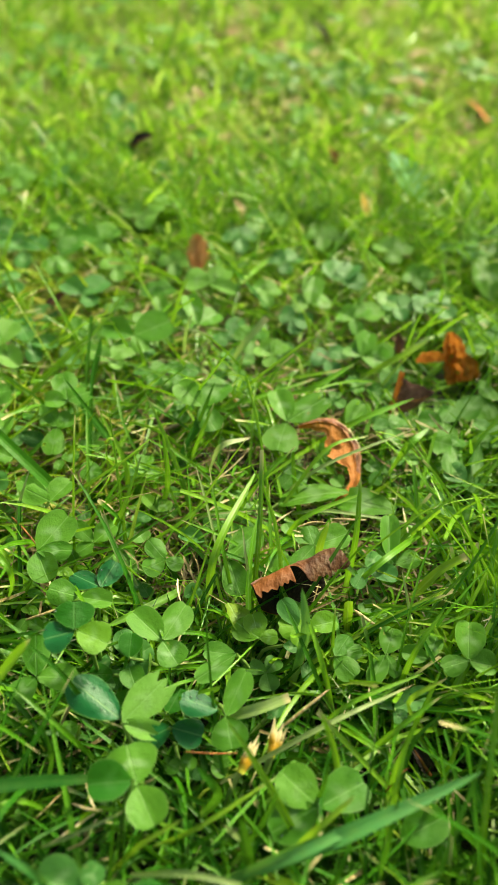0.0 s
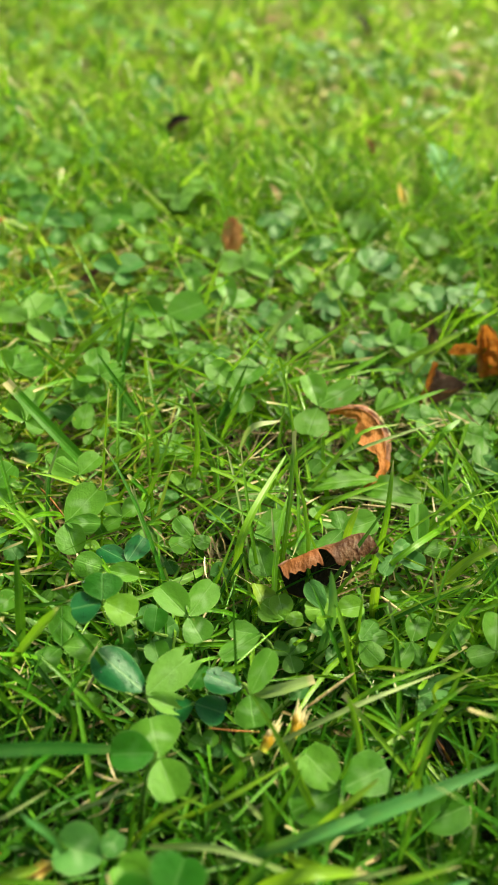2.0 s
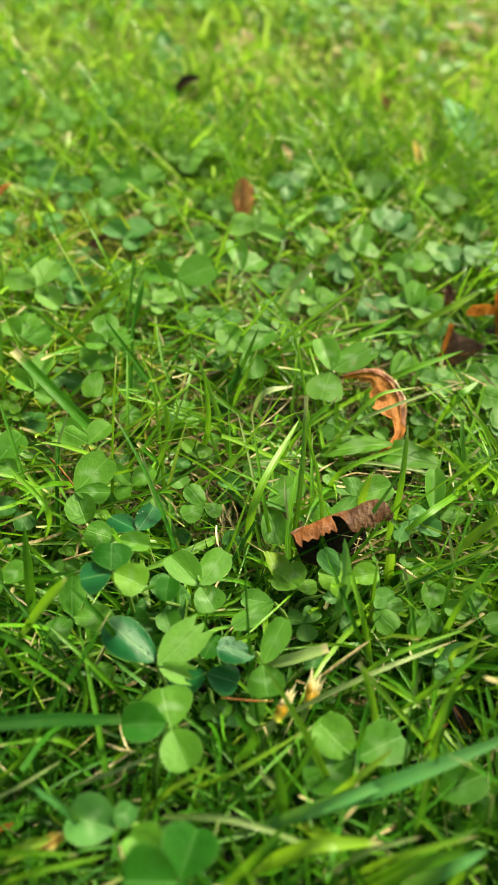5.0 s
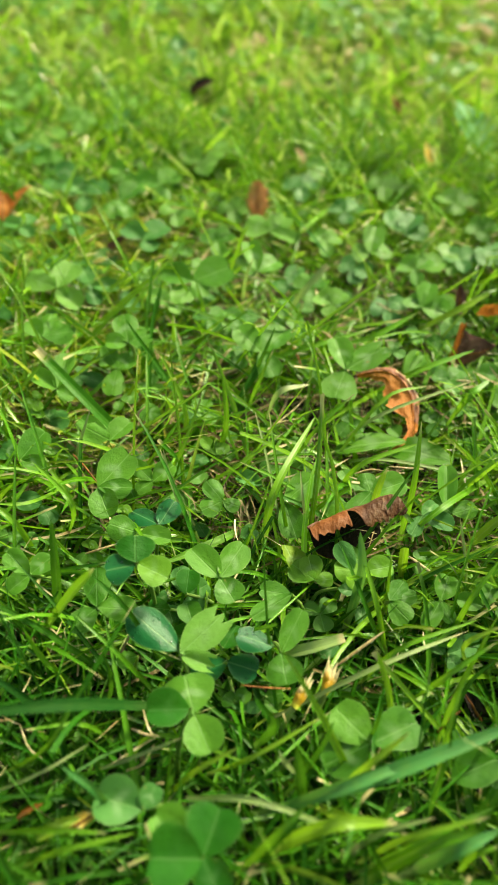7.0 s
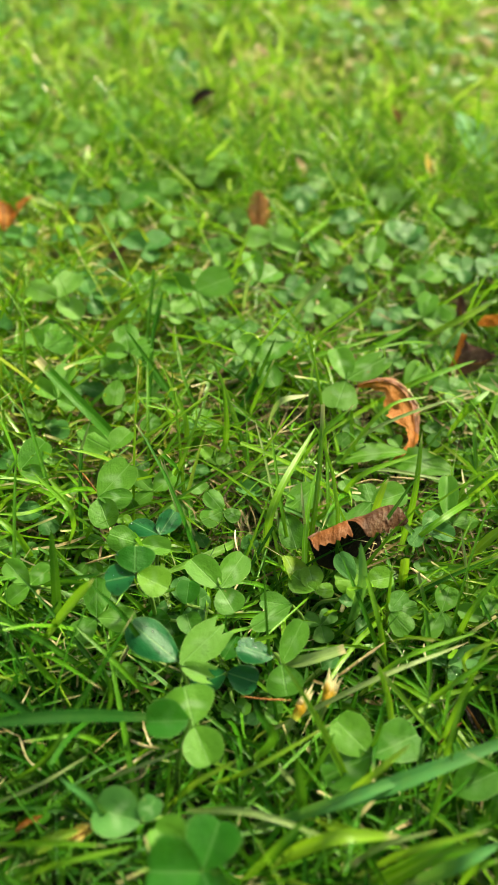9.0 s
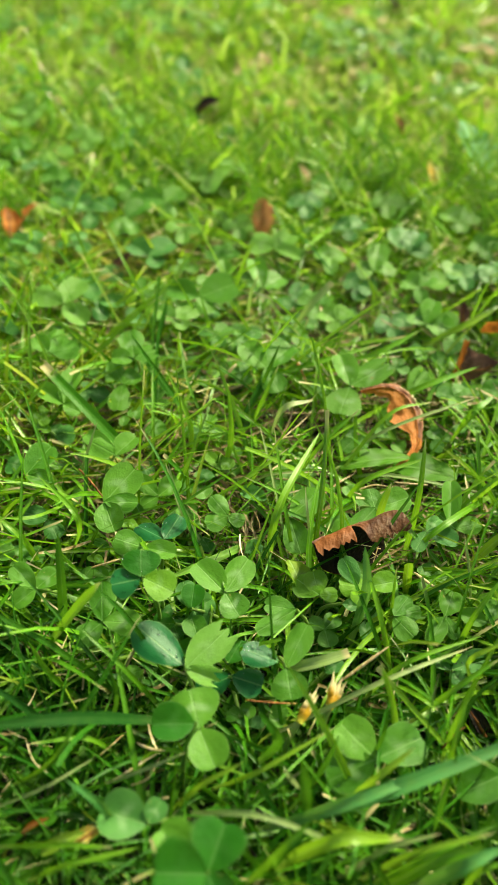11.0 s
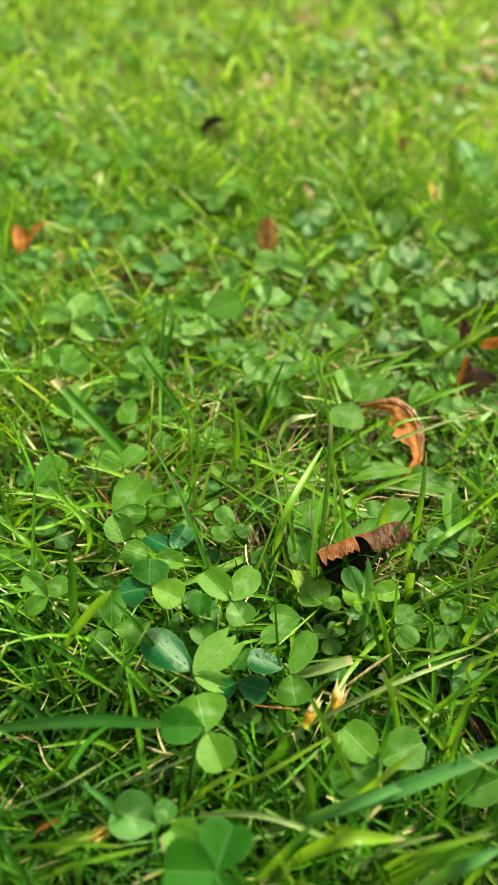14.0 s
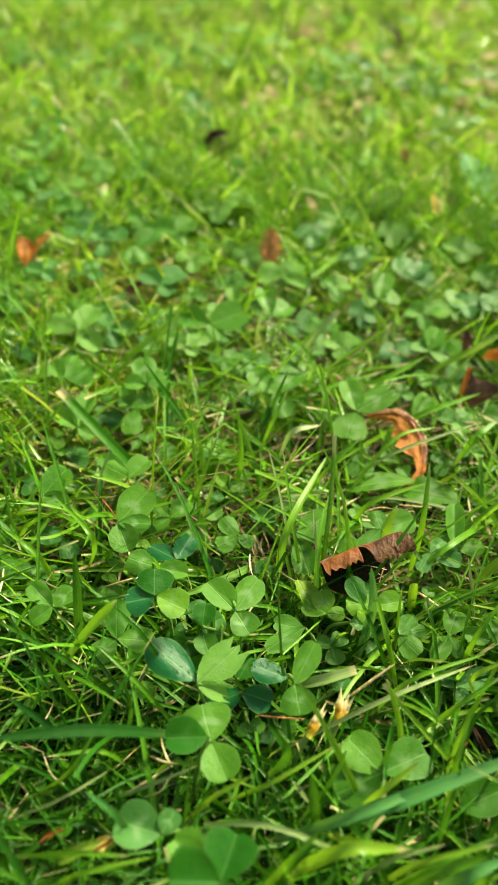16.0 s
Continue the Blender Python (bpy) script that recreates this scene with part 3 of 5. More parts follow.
clover(-35.8, 274.9, 16.0, 16, (147, 6.8, 9.6), (46, 6.7, 9.7), (-76, 8.0, 6.6))
clover(-141.5, 392.0, 18.0, 16, (160, 9.6, 13.8), (25, 6.8, 14.6), (-76, 10.5, 8.5), tone="light")
clover(-135.0, 352.7, 18.0, 16, (157, 7.7, 12.1), (29, 7.1, 13.1), (-69, 9.7, 7.7))
clover(-109.2, 370.7, 18.0, 16, (160, 9.0, 12.9), (40, 7.2, 13.3), (-71, 10.0, 8.1), tone="light")
clover(51.3, 120.0, 18.0, 16, (83, 10.0, 7.9), (-8, 6.5, 7.0), (-160, 6.8, 5.5))
clover(58.8, 196.6, 17.0, 16, (164, 5.9, 9.1), (49, 4.2, 6.8), (-95, 11.7, 7.2))
clover(67.1, 197.4, 17.0, 16, (43, 6.3, 7.7), (-106, 18.3, 5.7))
clover(35.1, 239.9, 18.0, 16, (135, 6.4, 10.3), (73, 10.6, 7.5), (-9, 10.3, 11.3))
clover(45.2, 271.8, 18.0, 16, (-150, 9.5, 11.9), (74, 8.9, 8.9), (-32, 6.9, 10.9), tone="light")
clover(38.3, 150.4, 15.0, 16, (132, 6.1, 6.4), (23, 7.1, 5.5))
clover(72.8, 227.1, 14.0, 16, (-127, 11.9, 9.2), (29, 5.5, 10.7), (-76, 10.2, 8.9))
clover(-75.0, 176.7, 18.0, 16, (-137, 3.2, 4.3), (56, 2.6, 4.2), (-52, 4.5, 3.5), tone="pale")
clover(-43.1, 141.4, 14.0, 16, (147, 2.5, 3.0), (38, 2.4, 3.2), tone="pale")
clover(-24.8, 143.8, 10.0, 16, (-158, 3.0, 4.2), (-54, 4.6, 3.8), tone="blue")
clover(-23.6, 120.4, 11.0, 16, (118, 7.7, 5.9), (38, 5.4, 6.2), (-61, 5.5, 6.3), tone="blue")
clover(-28.6, 118.5, 9.0, 16, (148, 3.9, 5.4), (-60, 5.4, 5.7), tone="blue")
clover(-64.0, 142.9, 12.0, 16, (168, 6.8, 7.0), (-54, 6.3, 5.6), tone="blue")
clover(-76.1, 162.0, 11.0, 16, (167, 5.5, 7.0), tone="blue")
clover(52.3, 315.7, 18.0, 16, (139, 8.7, 12.5), (40, 8.9, 11.7), (-86, 6.3, 7.9), tone="light")
clover(34.2, 263.0, 18.0, 16, (150, 6.8, 10.1), (50, 7.8, 8.4), (-83, 7.4, 6.1))
clover(50.7, 272.7, 18.0, 16, (156, 6.5, 10.1), (36, 6.8, 9.2), (-84, 7.1, 6.3), tone="blue")
clover(9.6, 303.9, 17.0, 16, (147, 6.4, 10.3), (39, 7.7, 10.5), (-83, 7.4, 6.7), tone="blue")
clover(13.7, 264.9, 16.0, 16, (160, 6.1, 9.2), (-31, 6.6, 8.9), (-88, 8.0, 6.0), tone="blue")
clover(-8.2, 319.8, 18.0, 16, (144, 7.4, 11.3), (34, 7.1, 11.4), (-81, 8.1, 7.3), tone="blue")
clover(25.2, 241.0, 15.0, 16, (165, 6.8, 10.0), (50, 7.2, 7.8), (-82, 7.3, 6.9), tone="blue")
clover(25.0, 327.9, 17.0, 16, (143, 7.3, 11.7), (33, 7.6, 11.5), (-89, 8.3, 7.3), tone="light")
clover(60.6, 298.1, 17.0, 16, (155, 5.8, 11.0), (34, 6.6, 10.1), (-89, 7.4, 6.5))
clover(3.2, 279.7, 17.0, 16, (145, 6.6, 9.4), (38, 5.6, 9.2), (-87, 7.9, 6.2), tone="light")
clover(-1.7, 250.0, 16.0, 16, (151, 5.8, 8.5), (40, 6.1, 8.2), (-86, 7.6, 6.5))
clover(-32.1, 298.0, 17.0, 16, (146, 7.2, 10.4), (25, 5.0, 10.4), (-84, 7.6, 6.5), tone="light")
clover(-44.2, 151.8, 14.0, 16, (-111, 5.6, 5.4), (-58, 5.5, 4.4))
clover(-32.4, 151.9, 12.0, 16, (-6, 5.5, 4.0), (-61, 3.4, 2.7))
clover(-9.4, 155.9, 14.0, 16, (171, 7.7, 5.1), tone="blue")
clover(-24.1, 162.5, 14.0, 16, (175, 5.1, 3.9), tone="blue")
clover(-46.5, 135.1, 13.0, 16, (164, 4.4, 2.7), (-133, 3.1, 3.4))
clover(-49.2, 130.7, 12.0, 16, (130, 2.6, 2.7), (40, 2.2, 2.8), tone="pale")
clover(-49.7, 130.0, 11.0, 16, (-111, 4.0, 3.8), (-30, 5.1, 3.4))
clover(16.6, 129.1, 17.0, 16, (143, 7.6, 4.4))
clover(7.2, 108.4, 9.0, 16, (39, 5.3, 3.8), tone="blue")
clover(16.3, 124.0, 9.0, 16, (51, 4.1, 2.9), (-82, 5.3, 4.0), tone="blue")
clover(-66.4, 194.3, 14.0, 16, (-19, 7.8, 6.0), (-106, 4.9, 4.9), (89, 3.0, 4.6), tone="blue")
clover(-52.4, 184.2, 14.0, 16, (26, 5.4, 5.2), (-96, 4.0, 3.4))
clover(-39.7, 178.0, 15.0, 16, (173, 6.6, 6.8))
clover(-97.6, 216.7, 16.0, 16, (117, 8.1, 6.4), (39, 4.3, 7.1), tone="blue")
clover(-71.0, 174.5, 12.0, 16, (21, 6.0, 7.0), (97, 4.7, 4.9), tone="blue")
clover(-22.4, 165.0, 14.0, 16, (132, 8.1, 3.9), (65, 4.7, 4.3), tone="pale")
clover(-41.6, 164.3, 10.0, 16, (124, 5.3, 4.7), tone="blue")
clover(-61.9, 230.7, 16.0, 16, (-21, 7.8, 6.0), (57, 5.4, 6.0), tone="blue")
clover(-31.8, 237.3, 16.0, 16, (171, 5.7, 5.4), tone="blue")
clover(-73.8, 174.3, 16.0, 16, (-138, 2.7, 3.5), (-46, 3.4, 2.9), tone="pale")
clover(-13.4, 136.8, 14.0, 16, (35, 4.8, 4.5), tone="blue")
clover(10.5, 125.0, 13.0, 16, (-4, 4.0, 3.4), tone="blue")
clover(24.9, 188.4, 12.0, 16, (155, 6.5, 7.3))
clover(27.3, 183.8, 10.0, 16, (130, 4.5, 5.4))
clover(61.7, 184.6, 14.0, 16, (139, 7.1, 8.1), tone="blue")
clover(58.7, 200.4, 14.0, 16, (168, 5.0, 7.9))
clover(-110.7, 327.2, 17.0, 16, (157, 7.2, 11.9), (24, 5.9, 12.7), (-74, 8.7, 6.9))

# ---- single grass blades that stand out ----
LOOKS = {"green": (BLADE, "green arching grass blade standing in the lawn"), "dark": (BLADE_MID, "mid-green grass blade in the lawn"), "deep": (BLADE_SHADE, "broad grass blade with shade put into its dark green"),
         "tipped": (BLADE_TIPPED, "broad mown green grass blade with a bleached tip"),
         "grey": (BLADE_GREY, "broad greyish-green grass blade lying over the lawn"), "lime": (BLADE_LIME, "broad yellow-green grass blade in the lawn"),
         "pale": (BLADE_PALE, "pale drying grass blade with a straw-coloured tip"), "straw": (STRAW, "dry tan straw lying between the grass"),
         "russet": (RUSSET, "reddish-brown dry stalk lying in the grass")}


def grass_blade(a, b, c, width, look_name="green", turn=0.0, cut=False):
    """One solid blade through three places (mm) from root to tip, with a shallow keel; cut leaves a mown, square tip."""
    mat, label = LOOKS[look_name]
    p0, p1, p2 = (np.array(q) * MM for q in (a, b, c))
    line = spline([p0, p1, p2], 13)
    s = np.linspace(0, 1, 13)
    tang = unit(np.gradient(line, axis=0))
    up = np.array((math.sin(radians(turn)), -0.35, math.cos(radians(turn))))
    side = unit(np.cross(tang, up))
    norm = unit(np.cross(side, tang))
    dry = look_name in ("straw", "russet")
    prof = 0.25 + 0.7 * np.clip(np.minimum(s / 0.12, (1 - s) / 0.3), 0, 1) ** 0.6 if dry else (0.6 + 0.4 * np.minimum(s / 0.3, 1)) * ((1 - s**4) ** 0.7 if not cut else 1 - 0.25 * s) + 0.02
    half = (0.5 * width * (0.78 if dry else 1.0) * MM * prof)[:, None]
    if dry:
        ring = [(math.cos(q), 0.6 * math.sin(q)) for q in np.linspace(0, 2 * np.pi, 7)[:-1]]
        rows = np.stack([line + side * half * c1 + norm * half * s1 for c1, s1 in ring], 1)
    else:
        rows = np.stack([line + side * half * u - norm * half * 0.36 * (1 - abs(u)) ** 1.4 for u in (-1, -0.6, -0.2, 0.2, 0.6, 1)], 1)
    me = sheet("grass_blade", rows - p0, closed=dry)
    ob = part("straw" if dry else "grass_blade", me, mat)
    ob.location = p0.tolist()
    KEPT_IN_VIEW.extend([(*line[k], 0.5 * width * MM + 0.0006) for k in (4, 6, 8, 10, 12)])
    return tagged(ob, label, "straw" if dry else "grass blade", "dry straws" if dry else "single grass blades")


grass_blade((-7.9, 139.6, 6.0), (-6.2, 143.6, 24.0), (2.6, 171.0, 26.0), 1.92, "green")
grass_blade((26.0, 146.3, 4.0), (26.8, 147.1, 26.0), (26.9, 155.5, 40.0), 1.51, "green")
grass_blade((-9.7, 238.5, 8.0), (-3.8, 235.7, 22.0), (3.4, 240.5, 30.0), 2.75, "pale", turn=0, cut=True)
grass_blade((15.3, 232.2, 4.0), (15.9, 232.7, 14.0), (13.9, 227.7, 24.0), 2.03, "pale")
grass_blade((-51.9, 239.7, 2.0), (-60.3, 237.5, 26.0), (-74.6, 254.5, 40.0), 1.11, "green")
grass_blade((-76.2, 234.5, 6.0), (-66.5, 233.7, 18.0), (-58.7, 237.6, 24.0), 1.68, "lime")
grass_blade((-43.1, 173.2, 2.0), (-46.8, 203.6, 24.0), (-45.6, 216.9, 34.0), 1.18, "dark")
grass_blade((-23.0, 178.4, 2.0), (-42.5, 192.7, 20.0), (-52.4, 195.6, 34.0), 1.48, "dark")
grass_blade((-47.0, 172.0, 8.0), (-60.0, 176.0, 20.0), (-75.6, 186.1, 28.0), 3.5, "tipped", turn=0, cut=True)
grass_blade((-60.4, 184.0, 3.0), (-59.8, 179.3, 14.0), (-60.7, 178.9, 22.0), 2.09, "dark")
grass_blade((-20.8, 216.7, 4.0), (-26.0, 209.0, 14.0), (-30.0, 205.1, 20.0), 0.87, "pale")
grass_blade((-19.5, 200.7, 3.0), (-14.6, 194.3, 22.0), (-10.5, 197.6, 34.0), 1.31, "dark")
grass_blade((-18.5, 190.6, 3.0), (-14.6, 186.2, 20.0), (-10.1, 190.8, 32.0), 1.28, "green")
grass_blade((-11.8, 189.0, 3.0), (-8.1, 183.4, 22.0), (0.4, 188.8, 22.0), 1.90, "pale")
grass_blade((-24.8, 144.9, 3.0), (-29.9, 144.3, 18.0), (-35.1, 150.9, 28.0), 1.13, "pale")
grass_blade((-62.8, 161.2, 3.0), (-58.9, 162.6, 16.0), (-56.5, 168.1, 24.0), 0.91, "pale")
grass_blade((-58.1, 136.0, 4.0), (-52.5, 132.4, 24.0), (-65.2, 144.2, 26.0), 1.47, "green")
grass_blade((-61.3, 129.9, 4.0), (-64.9, 127.5, 22.0), (-75.0, 132.0, 26.0), 1.46, "green")
grass_blade((-52.6, 111.4, 4.0), (-51.2, 112.0, 22.0), (-52.2, 117.4, 36.0), 2.24, "dark")
grass_blade((-56.9, 109.3, 4.0), (-46.0, 103.6, 28.0), (-39.1, 102.2, 40.0), 3.0, "green")
grass_blade((-26.1, 104.0, 4.0), (-33.5, 103.2, 26.0), (-40.9, 105.3, 34.0), 1.06, "dark")
grass_blade((-26.4, 97.1, 4.0), (-33.8, 95.1, 22.0), (-43.9, 99.9, 28.0), 1.04, "green")
grass_blade((-25.0, 87.2, 18.0), (-38.0, 75.0, 36.0), (-55.3, 68.4, 40.0), 2.39, "deep")
grass_blade((-1.8, 93.3, 8.0), (18.0, 98.7, 22.0), (38.0, 111.4, 20.0), 1.04, "pale")
grass_blade((6.0, 74.8, 12.0), (19.6, 74.3, 26.0), (46.0, 86.1, 30.0), 3.05, "grey")
grass_blade((-3.3, 73.5, 6.0), (11.2, 71.3, 24.0), (28.5, 79.6, 26.0), 2.03, "grey")
grass_blade((-1.9, 65.2, 8.0), (9.0, 62.7, 28.0), (21.3, 67.2, 22.0), 2.39, "lime")
grass_blade((7.6, 76.5, 6.0), (11.5, 67.1, 22.0), (16.1, 66.7, 20.0), 2.20, "lime")
grass_blade((10.9, 78.4, 6.0), (15.3, 75.7, 24.0), (22.5, 80.2, 30.0), 1.45, "lime")
grass_blade((23.6, 90.9, 3.0), (20.2, 92.7, 22.0), (15.9, 95.0, 34.0), 1.35, "green")
grass_blade((22.9, 111.7, 4.0), (18.6, 114.9, 20.0), (13.1, 126.0, 30.0), 1.24, "green")
grass_blade((13.1, 119.9, 4.0), (14.6, 120.6, 24.0), (13.1, 124.0, 34.0), 2.13, "grey")
grass_blade((22.8, 124.4, 4.0), (21.5, 123.2, 16.0), (21.2, 126.4, 26.0), 0.78, "green")
grass_blade((42.2, 129.9, 4.0), (39.0, 130.6, 20.0), (36.1, 134.8, 30.0), 0.79, "pale")
grass_blade((27.1, 136.0, 4.0), (26.0, 134.8, 12.0), (25.5, 134.7, 18.0), 2.74, "lime", turn=0, cut=True)
grass_blade((41.4, 142.6, 10.0), (47.6, 145.0, 19.0), (54.0, 147.0, 23.0), 2.5, "lime", turn=0, cut=True)
grass_blade((9.0, 176.0, 4.0), (21.9, 169.4, 14.0), (49.5, 167.9, 12.0), 1.07, "pale")
grass_blade((7.3, 171.8, 6.0), (20.7, 182.4, 24.0), (33.6, 190.4, 24.0), 1.09, "green")
grass_blade((8.6, 181.0, 6.0), (21.0, 179.0, 22.0), (45.6, 189.6, 28.0), 1.08, "pale")
grass_blade((39.8, 192.2, 4.0), (43.5, 186.0, 24.0), (50.2, 192.9, 26.0), 2.19, "green")
grass_blade((-16.9, 71.3, 14.0), (-3.7, 67.3, 24.0), (14.2, 66.9, 16.0), 1.10, "pale")
grass_blade((-29.1, 68.0, 6.0), (-32.0, 66.6, 22.0), (-38.1, 67.8, 28.0), 1.42, "grey")
grass_blade((-49.6, 90.3, 5.0), (-51.1, 85.0, 20.0), (-57.9, 85.0, 28.0), 1.57, "deep")
grass_blade((-38.4, 78.7, 4.0), (-27.2, 77.4, 16.0), (-18.9, 81.2, 18.0), 0.76, "pale")
grass_blade((-57.6, 70.4, 6.0), (-44.5, 72.0, 16.0), (-36.2, 77.9, 18.0), 0.64, "pale")
grass_blade((5.8, 75.5, 4.0), (3.8, 73.0, 22.0), (2.2, 72.8, 34.0), 2.06, "dark")
# a reflective blade: its whitish sheen is given by the pale colour
grass_blade((4.1, 83.3, 4.0), (1.7, 78.7, 16.0), (-0.5, 77.0, 23.0), 1.30, "pale")
grass_blade((-20.6, 128.9, 3.0), (-18.0, 123.7, 12.0), (-14.7, 123.4, 14.0), 1.07, "green")
grass_blade((3.9, 144.2, 3.0), (1.1, 143.6, 20.0), (-0.4, 149.3, 26.0), 0.69, "pale")
grass_blade((-0.5, 143.6, 3.0), (-3.6, 143.0, 18.0), (-9.6, 162.4, 34.0), 0.98, "green")
grass_blade((19.1, 151.2, 8.0), (19.2, 152.1, 18.0), (21.0, 155.2, 24.0), 1.86, "lime")
grass_blade((53.6, 175.5, 6.0), (35.9, 148.4, 20.0), (25.8, 142.6, 12.0), 1.68, "green")
grass_blade((3.8, 145.3, 4.0), (7.2, 145.4, 14.0), (-10.6, 149.0, 20.0), 1.42, "dark")
grass_blade((-11.0, 147.1, 8.0), (-21.4, 133.9, 13.0), (-30.5, 126.4, 14.0), 2.21, "green")
grass_blade((-38.8, 160.1, 3.0), (-32.0, 157.5, 18.0), (-27.7, 164.6, 30.0), 1.18, "green")
grass_blade((-29.4, 160.4, 4.0), (-18.2, 153.1, 20.0), (-4.8, 161.2, 28.0), 1.15, "green")
grass_blade((-24.4, 170.0, 3.0), (-20.9, 170.5, 20.0), (-22.5, 174.6, 34.0), 1.53, "green")
grass_blade((-34.2, 171.0, 3.0), (-32.5, 175.9, 18.0), (-40.8, 184.8, 32.0), 1.41, "green")
grass_blade((-17.8, 168.6, 3.0), (-10.1, 162.8, 16.0), (1.8, 163.4, 18.0), 0.90, "pale")
grass_blade((-3.7, 172.9, 3.0), (2.8, 171.5, 20.0), (12.5, 178.9, 28.0), 1.22, "green")
grass_blade((9.3, 162.5, 4.0), (15.2, 162.0, 18.0), (31.2, 168.8, 22.0), 1.48, "green")
grass_blade((15.6, 140.1, 3.0), (10.8, 139.2, 14.0), (8.9, 139.0, 20.0), 1.11, "green")
grass_blade((-121.4, 274.2, 6.0), (-102.3, 261.2, 24.0), (-99.0, 254.7, 32.0), 1.59, "green")
grass_blade((-95.5, 282.1, 4.0), (-92.0, 270.6, 20.0), (-91.1, 264.7, 28.0), 2.05, "lime")
grass_blade((-101.2, 248.7, 4.0), (-90.7, 246.5, 20.0), (-82.0, 252.5, 24.0), 1.73, "lime")
grass_blade((-92.3, 184.2, 6.0), (-78.8, 179.3, 20.0), (-71.5, 185.6, 28.0), 1.27, "green")
grass_blade((-59.7, 161.7, 4.0), (-64.2, 138.5, 18.0), (-72.6, 134.5, 20.0), 1.12, "green")
grass_blade((59.2, 304.6, 6.0), (45.3, 287.2, 26.0), (35.8, 287.3, 34.0), 1.85, "green")
grass_blade((-18.5, 333.8, 4.0), (-4.4, 273.9, 24.0), (4.7, 243.2, 30.0), 1.21, "dark")
grass_blade((14.8, 346.4, 6.0), (-3.5, 285.9, 20.0), (-14.6, 269.6, 14.0), 1.88, "green")
grass_blade((19.4, 258.4, 3.0), (18.3, 252.9, 18.0), (15.4, 253.8, 26.0), 1.54, "lime")
grass_blade((30.2, 238.2, 6.0), (41.7, 229.7, 22.0), (55.3, 235.7, 28.0), 2.51, "lime")
grass_blade((3.8, 230.9, 6.0), (16.8, 216.2, 20.0), (31.8, 223.7, 26.0), 2.09, "green")
grass_blade((17.0, 204.2, 5.0), (30.0, 200.9, 20.0), (48.2, 209.5, 24.0), 1.99, "green")
grass_blade((-21.2, 217.2, 4.0), (-3.6, 209.9, 18.0), (20.1, 220.0, 22.0), 1.73, "green")
grass_blade((35.7, 206.9, 5.0), (35.3, 205.3, 16.0), (40.5, 208.8, 22.0), 1.36, "grey")
grass_blade((-31.7, 259.9, 4.0), (-26.5, 261.9, 24.0), (-23.9, 263.4, 30.0), 1.37, "green")
grass_blade((-23.8, 242.9, 4.0), (-22.6, 239.7, 22.0), (-20.5, 240.8, 30.0), 1.12, "pale")
grass_blade((-35.9, 230.9, 4.0), (-34.6, 226.9, 18.0), (-37.5, 230.7, 26.0), 1.27, "green")
grass_blade((-41.0, 214.2, 4.0), (-41.6, 212.9, 16.0), (-42.1, 213.4, 24.0), 1.23, "green")
grass_blade((36.6, 118.1, 4.0), (38.1, 117.4, 22.0), (44.5, 124.4, 30.0), 1.24, "green")
grass_blade((43.6, 109.9, 4.0), (35.8, 105.3, 22.0), (42.9, 107.6, 28.0), 1.18, "lime")
grass_blade((25.5, 100.5, 4.0), (32.2, 99.4, 20.0), (41.8, 104.7, 26.0), 1.16, "green")
grass_blade((31.6, 82.1, 4.0), (30.7, 84.2, 22.0), (33.0, 91.6, 30.0), 1.08, "green")
grass_blade((15.6, 104.9, 4.0), (23.2, 105.1, 20.0), (40.1, 113.1, 22.0), 1.07, "green")
grass_blade((-14.3, 80.8, 5.0), (-5.5, 78.5, 18.0), (9.0, 87.5, 22.0), 0.97, "lime")
grass_blade((-22.5, 74.4, 4.0), (-15.8, 74.4, 18.0), (-7.7, 77.2, 24.0), 1.06, "lime")
grass_blade((15.4, 66.0, 6.0), (23.3, 65.0, 22.0), (36.5, 68.2, 26.0), 1.18, "lime")
grass_blade((15.4, 61.9, 6.0), (25.6, 64.2, 20.0), (34.3, 65.5, 26.0), 2.57, "green")
grass_blade((-6.5, 61.4, 6.0), (-0.2, 62.3, 22.0), (5.0, 66.0, 28.0), 1.37, "green")
grass_blade((-45.2, 58.9, 6.0), (-35.9, 57.0, 20.0), (-23.7, 60.5, 22.0), 1.0, "green")
grass_blade((-53.4, 64.2, 6.0), (-37.8, 60.2, 20.0), (-28.5, 59.9, 22.0), 1.0, "green")
grass_blade((-55.3, 76.4, 4.0), (-44.3, 76.1, 18.0), (-37.8, 84.1, 28.0), 0.86, "green")
grass_blade((-34.2, 86.5, 4.0), (-39.9, 83.8, 14.0), (-50.2, 80.1, 16.0), 1.02, "green")
grass_blade((-37.7, 91.3, 4.0), (-34.9, 90.9, 18.0), (-36.7, 93.3, 26.0), 1.04, "dark")
grass_blade((-44.1, 97.4, 4.0), (-49.9, 95.8, 16.0), (-53.7, 96.6, 26.0), 1.19, "green")
grass_blade((-30.8, 81.8, 4.0), (-23.8, 83.3, 14.0), (-3.1, 77.6, 16.0), 0.90, "green")
grass_blade((15.5, 86.9, 5.0), (17.8, 86.2, 22.0), (18.1, 89.8, 28.0), 0.87, "dark")
grass_blade((15.0, 64.0, 6.0), (26.0, 65.0, 22.0), (38.0, 71.0, 24.0), 1.15, "green")
grass_blade((24.0, 65.0, 6.0), (31.0, 64.0, 20.0), (39.0, 68.0, 22.0), 2.4, "grey")
grass_blade((11.0, 66.0, 5.0), (19.0, 67.0, 18.0), (28.0, 69.0, 22.0), 1.0, "pale")
grass_blade((22.0, 110.0, 6.0), (26.0, 99.0, 18.0), (30.0, 96.0, 18.0), 1.1, "green")
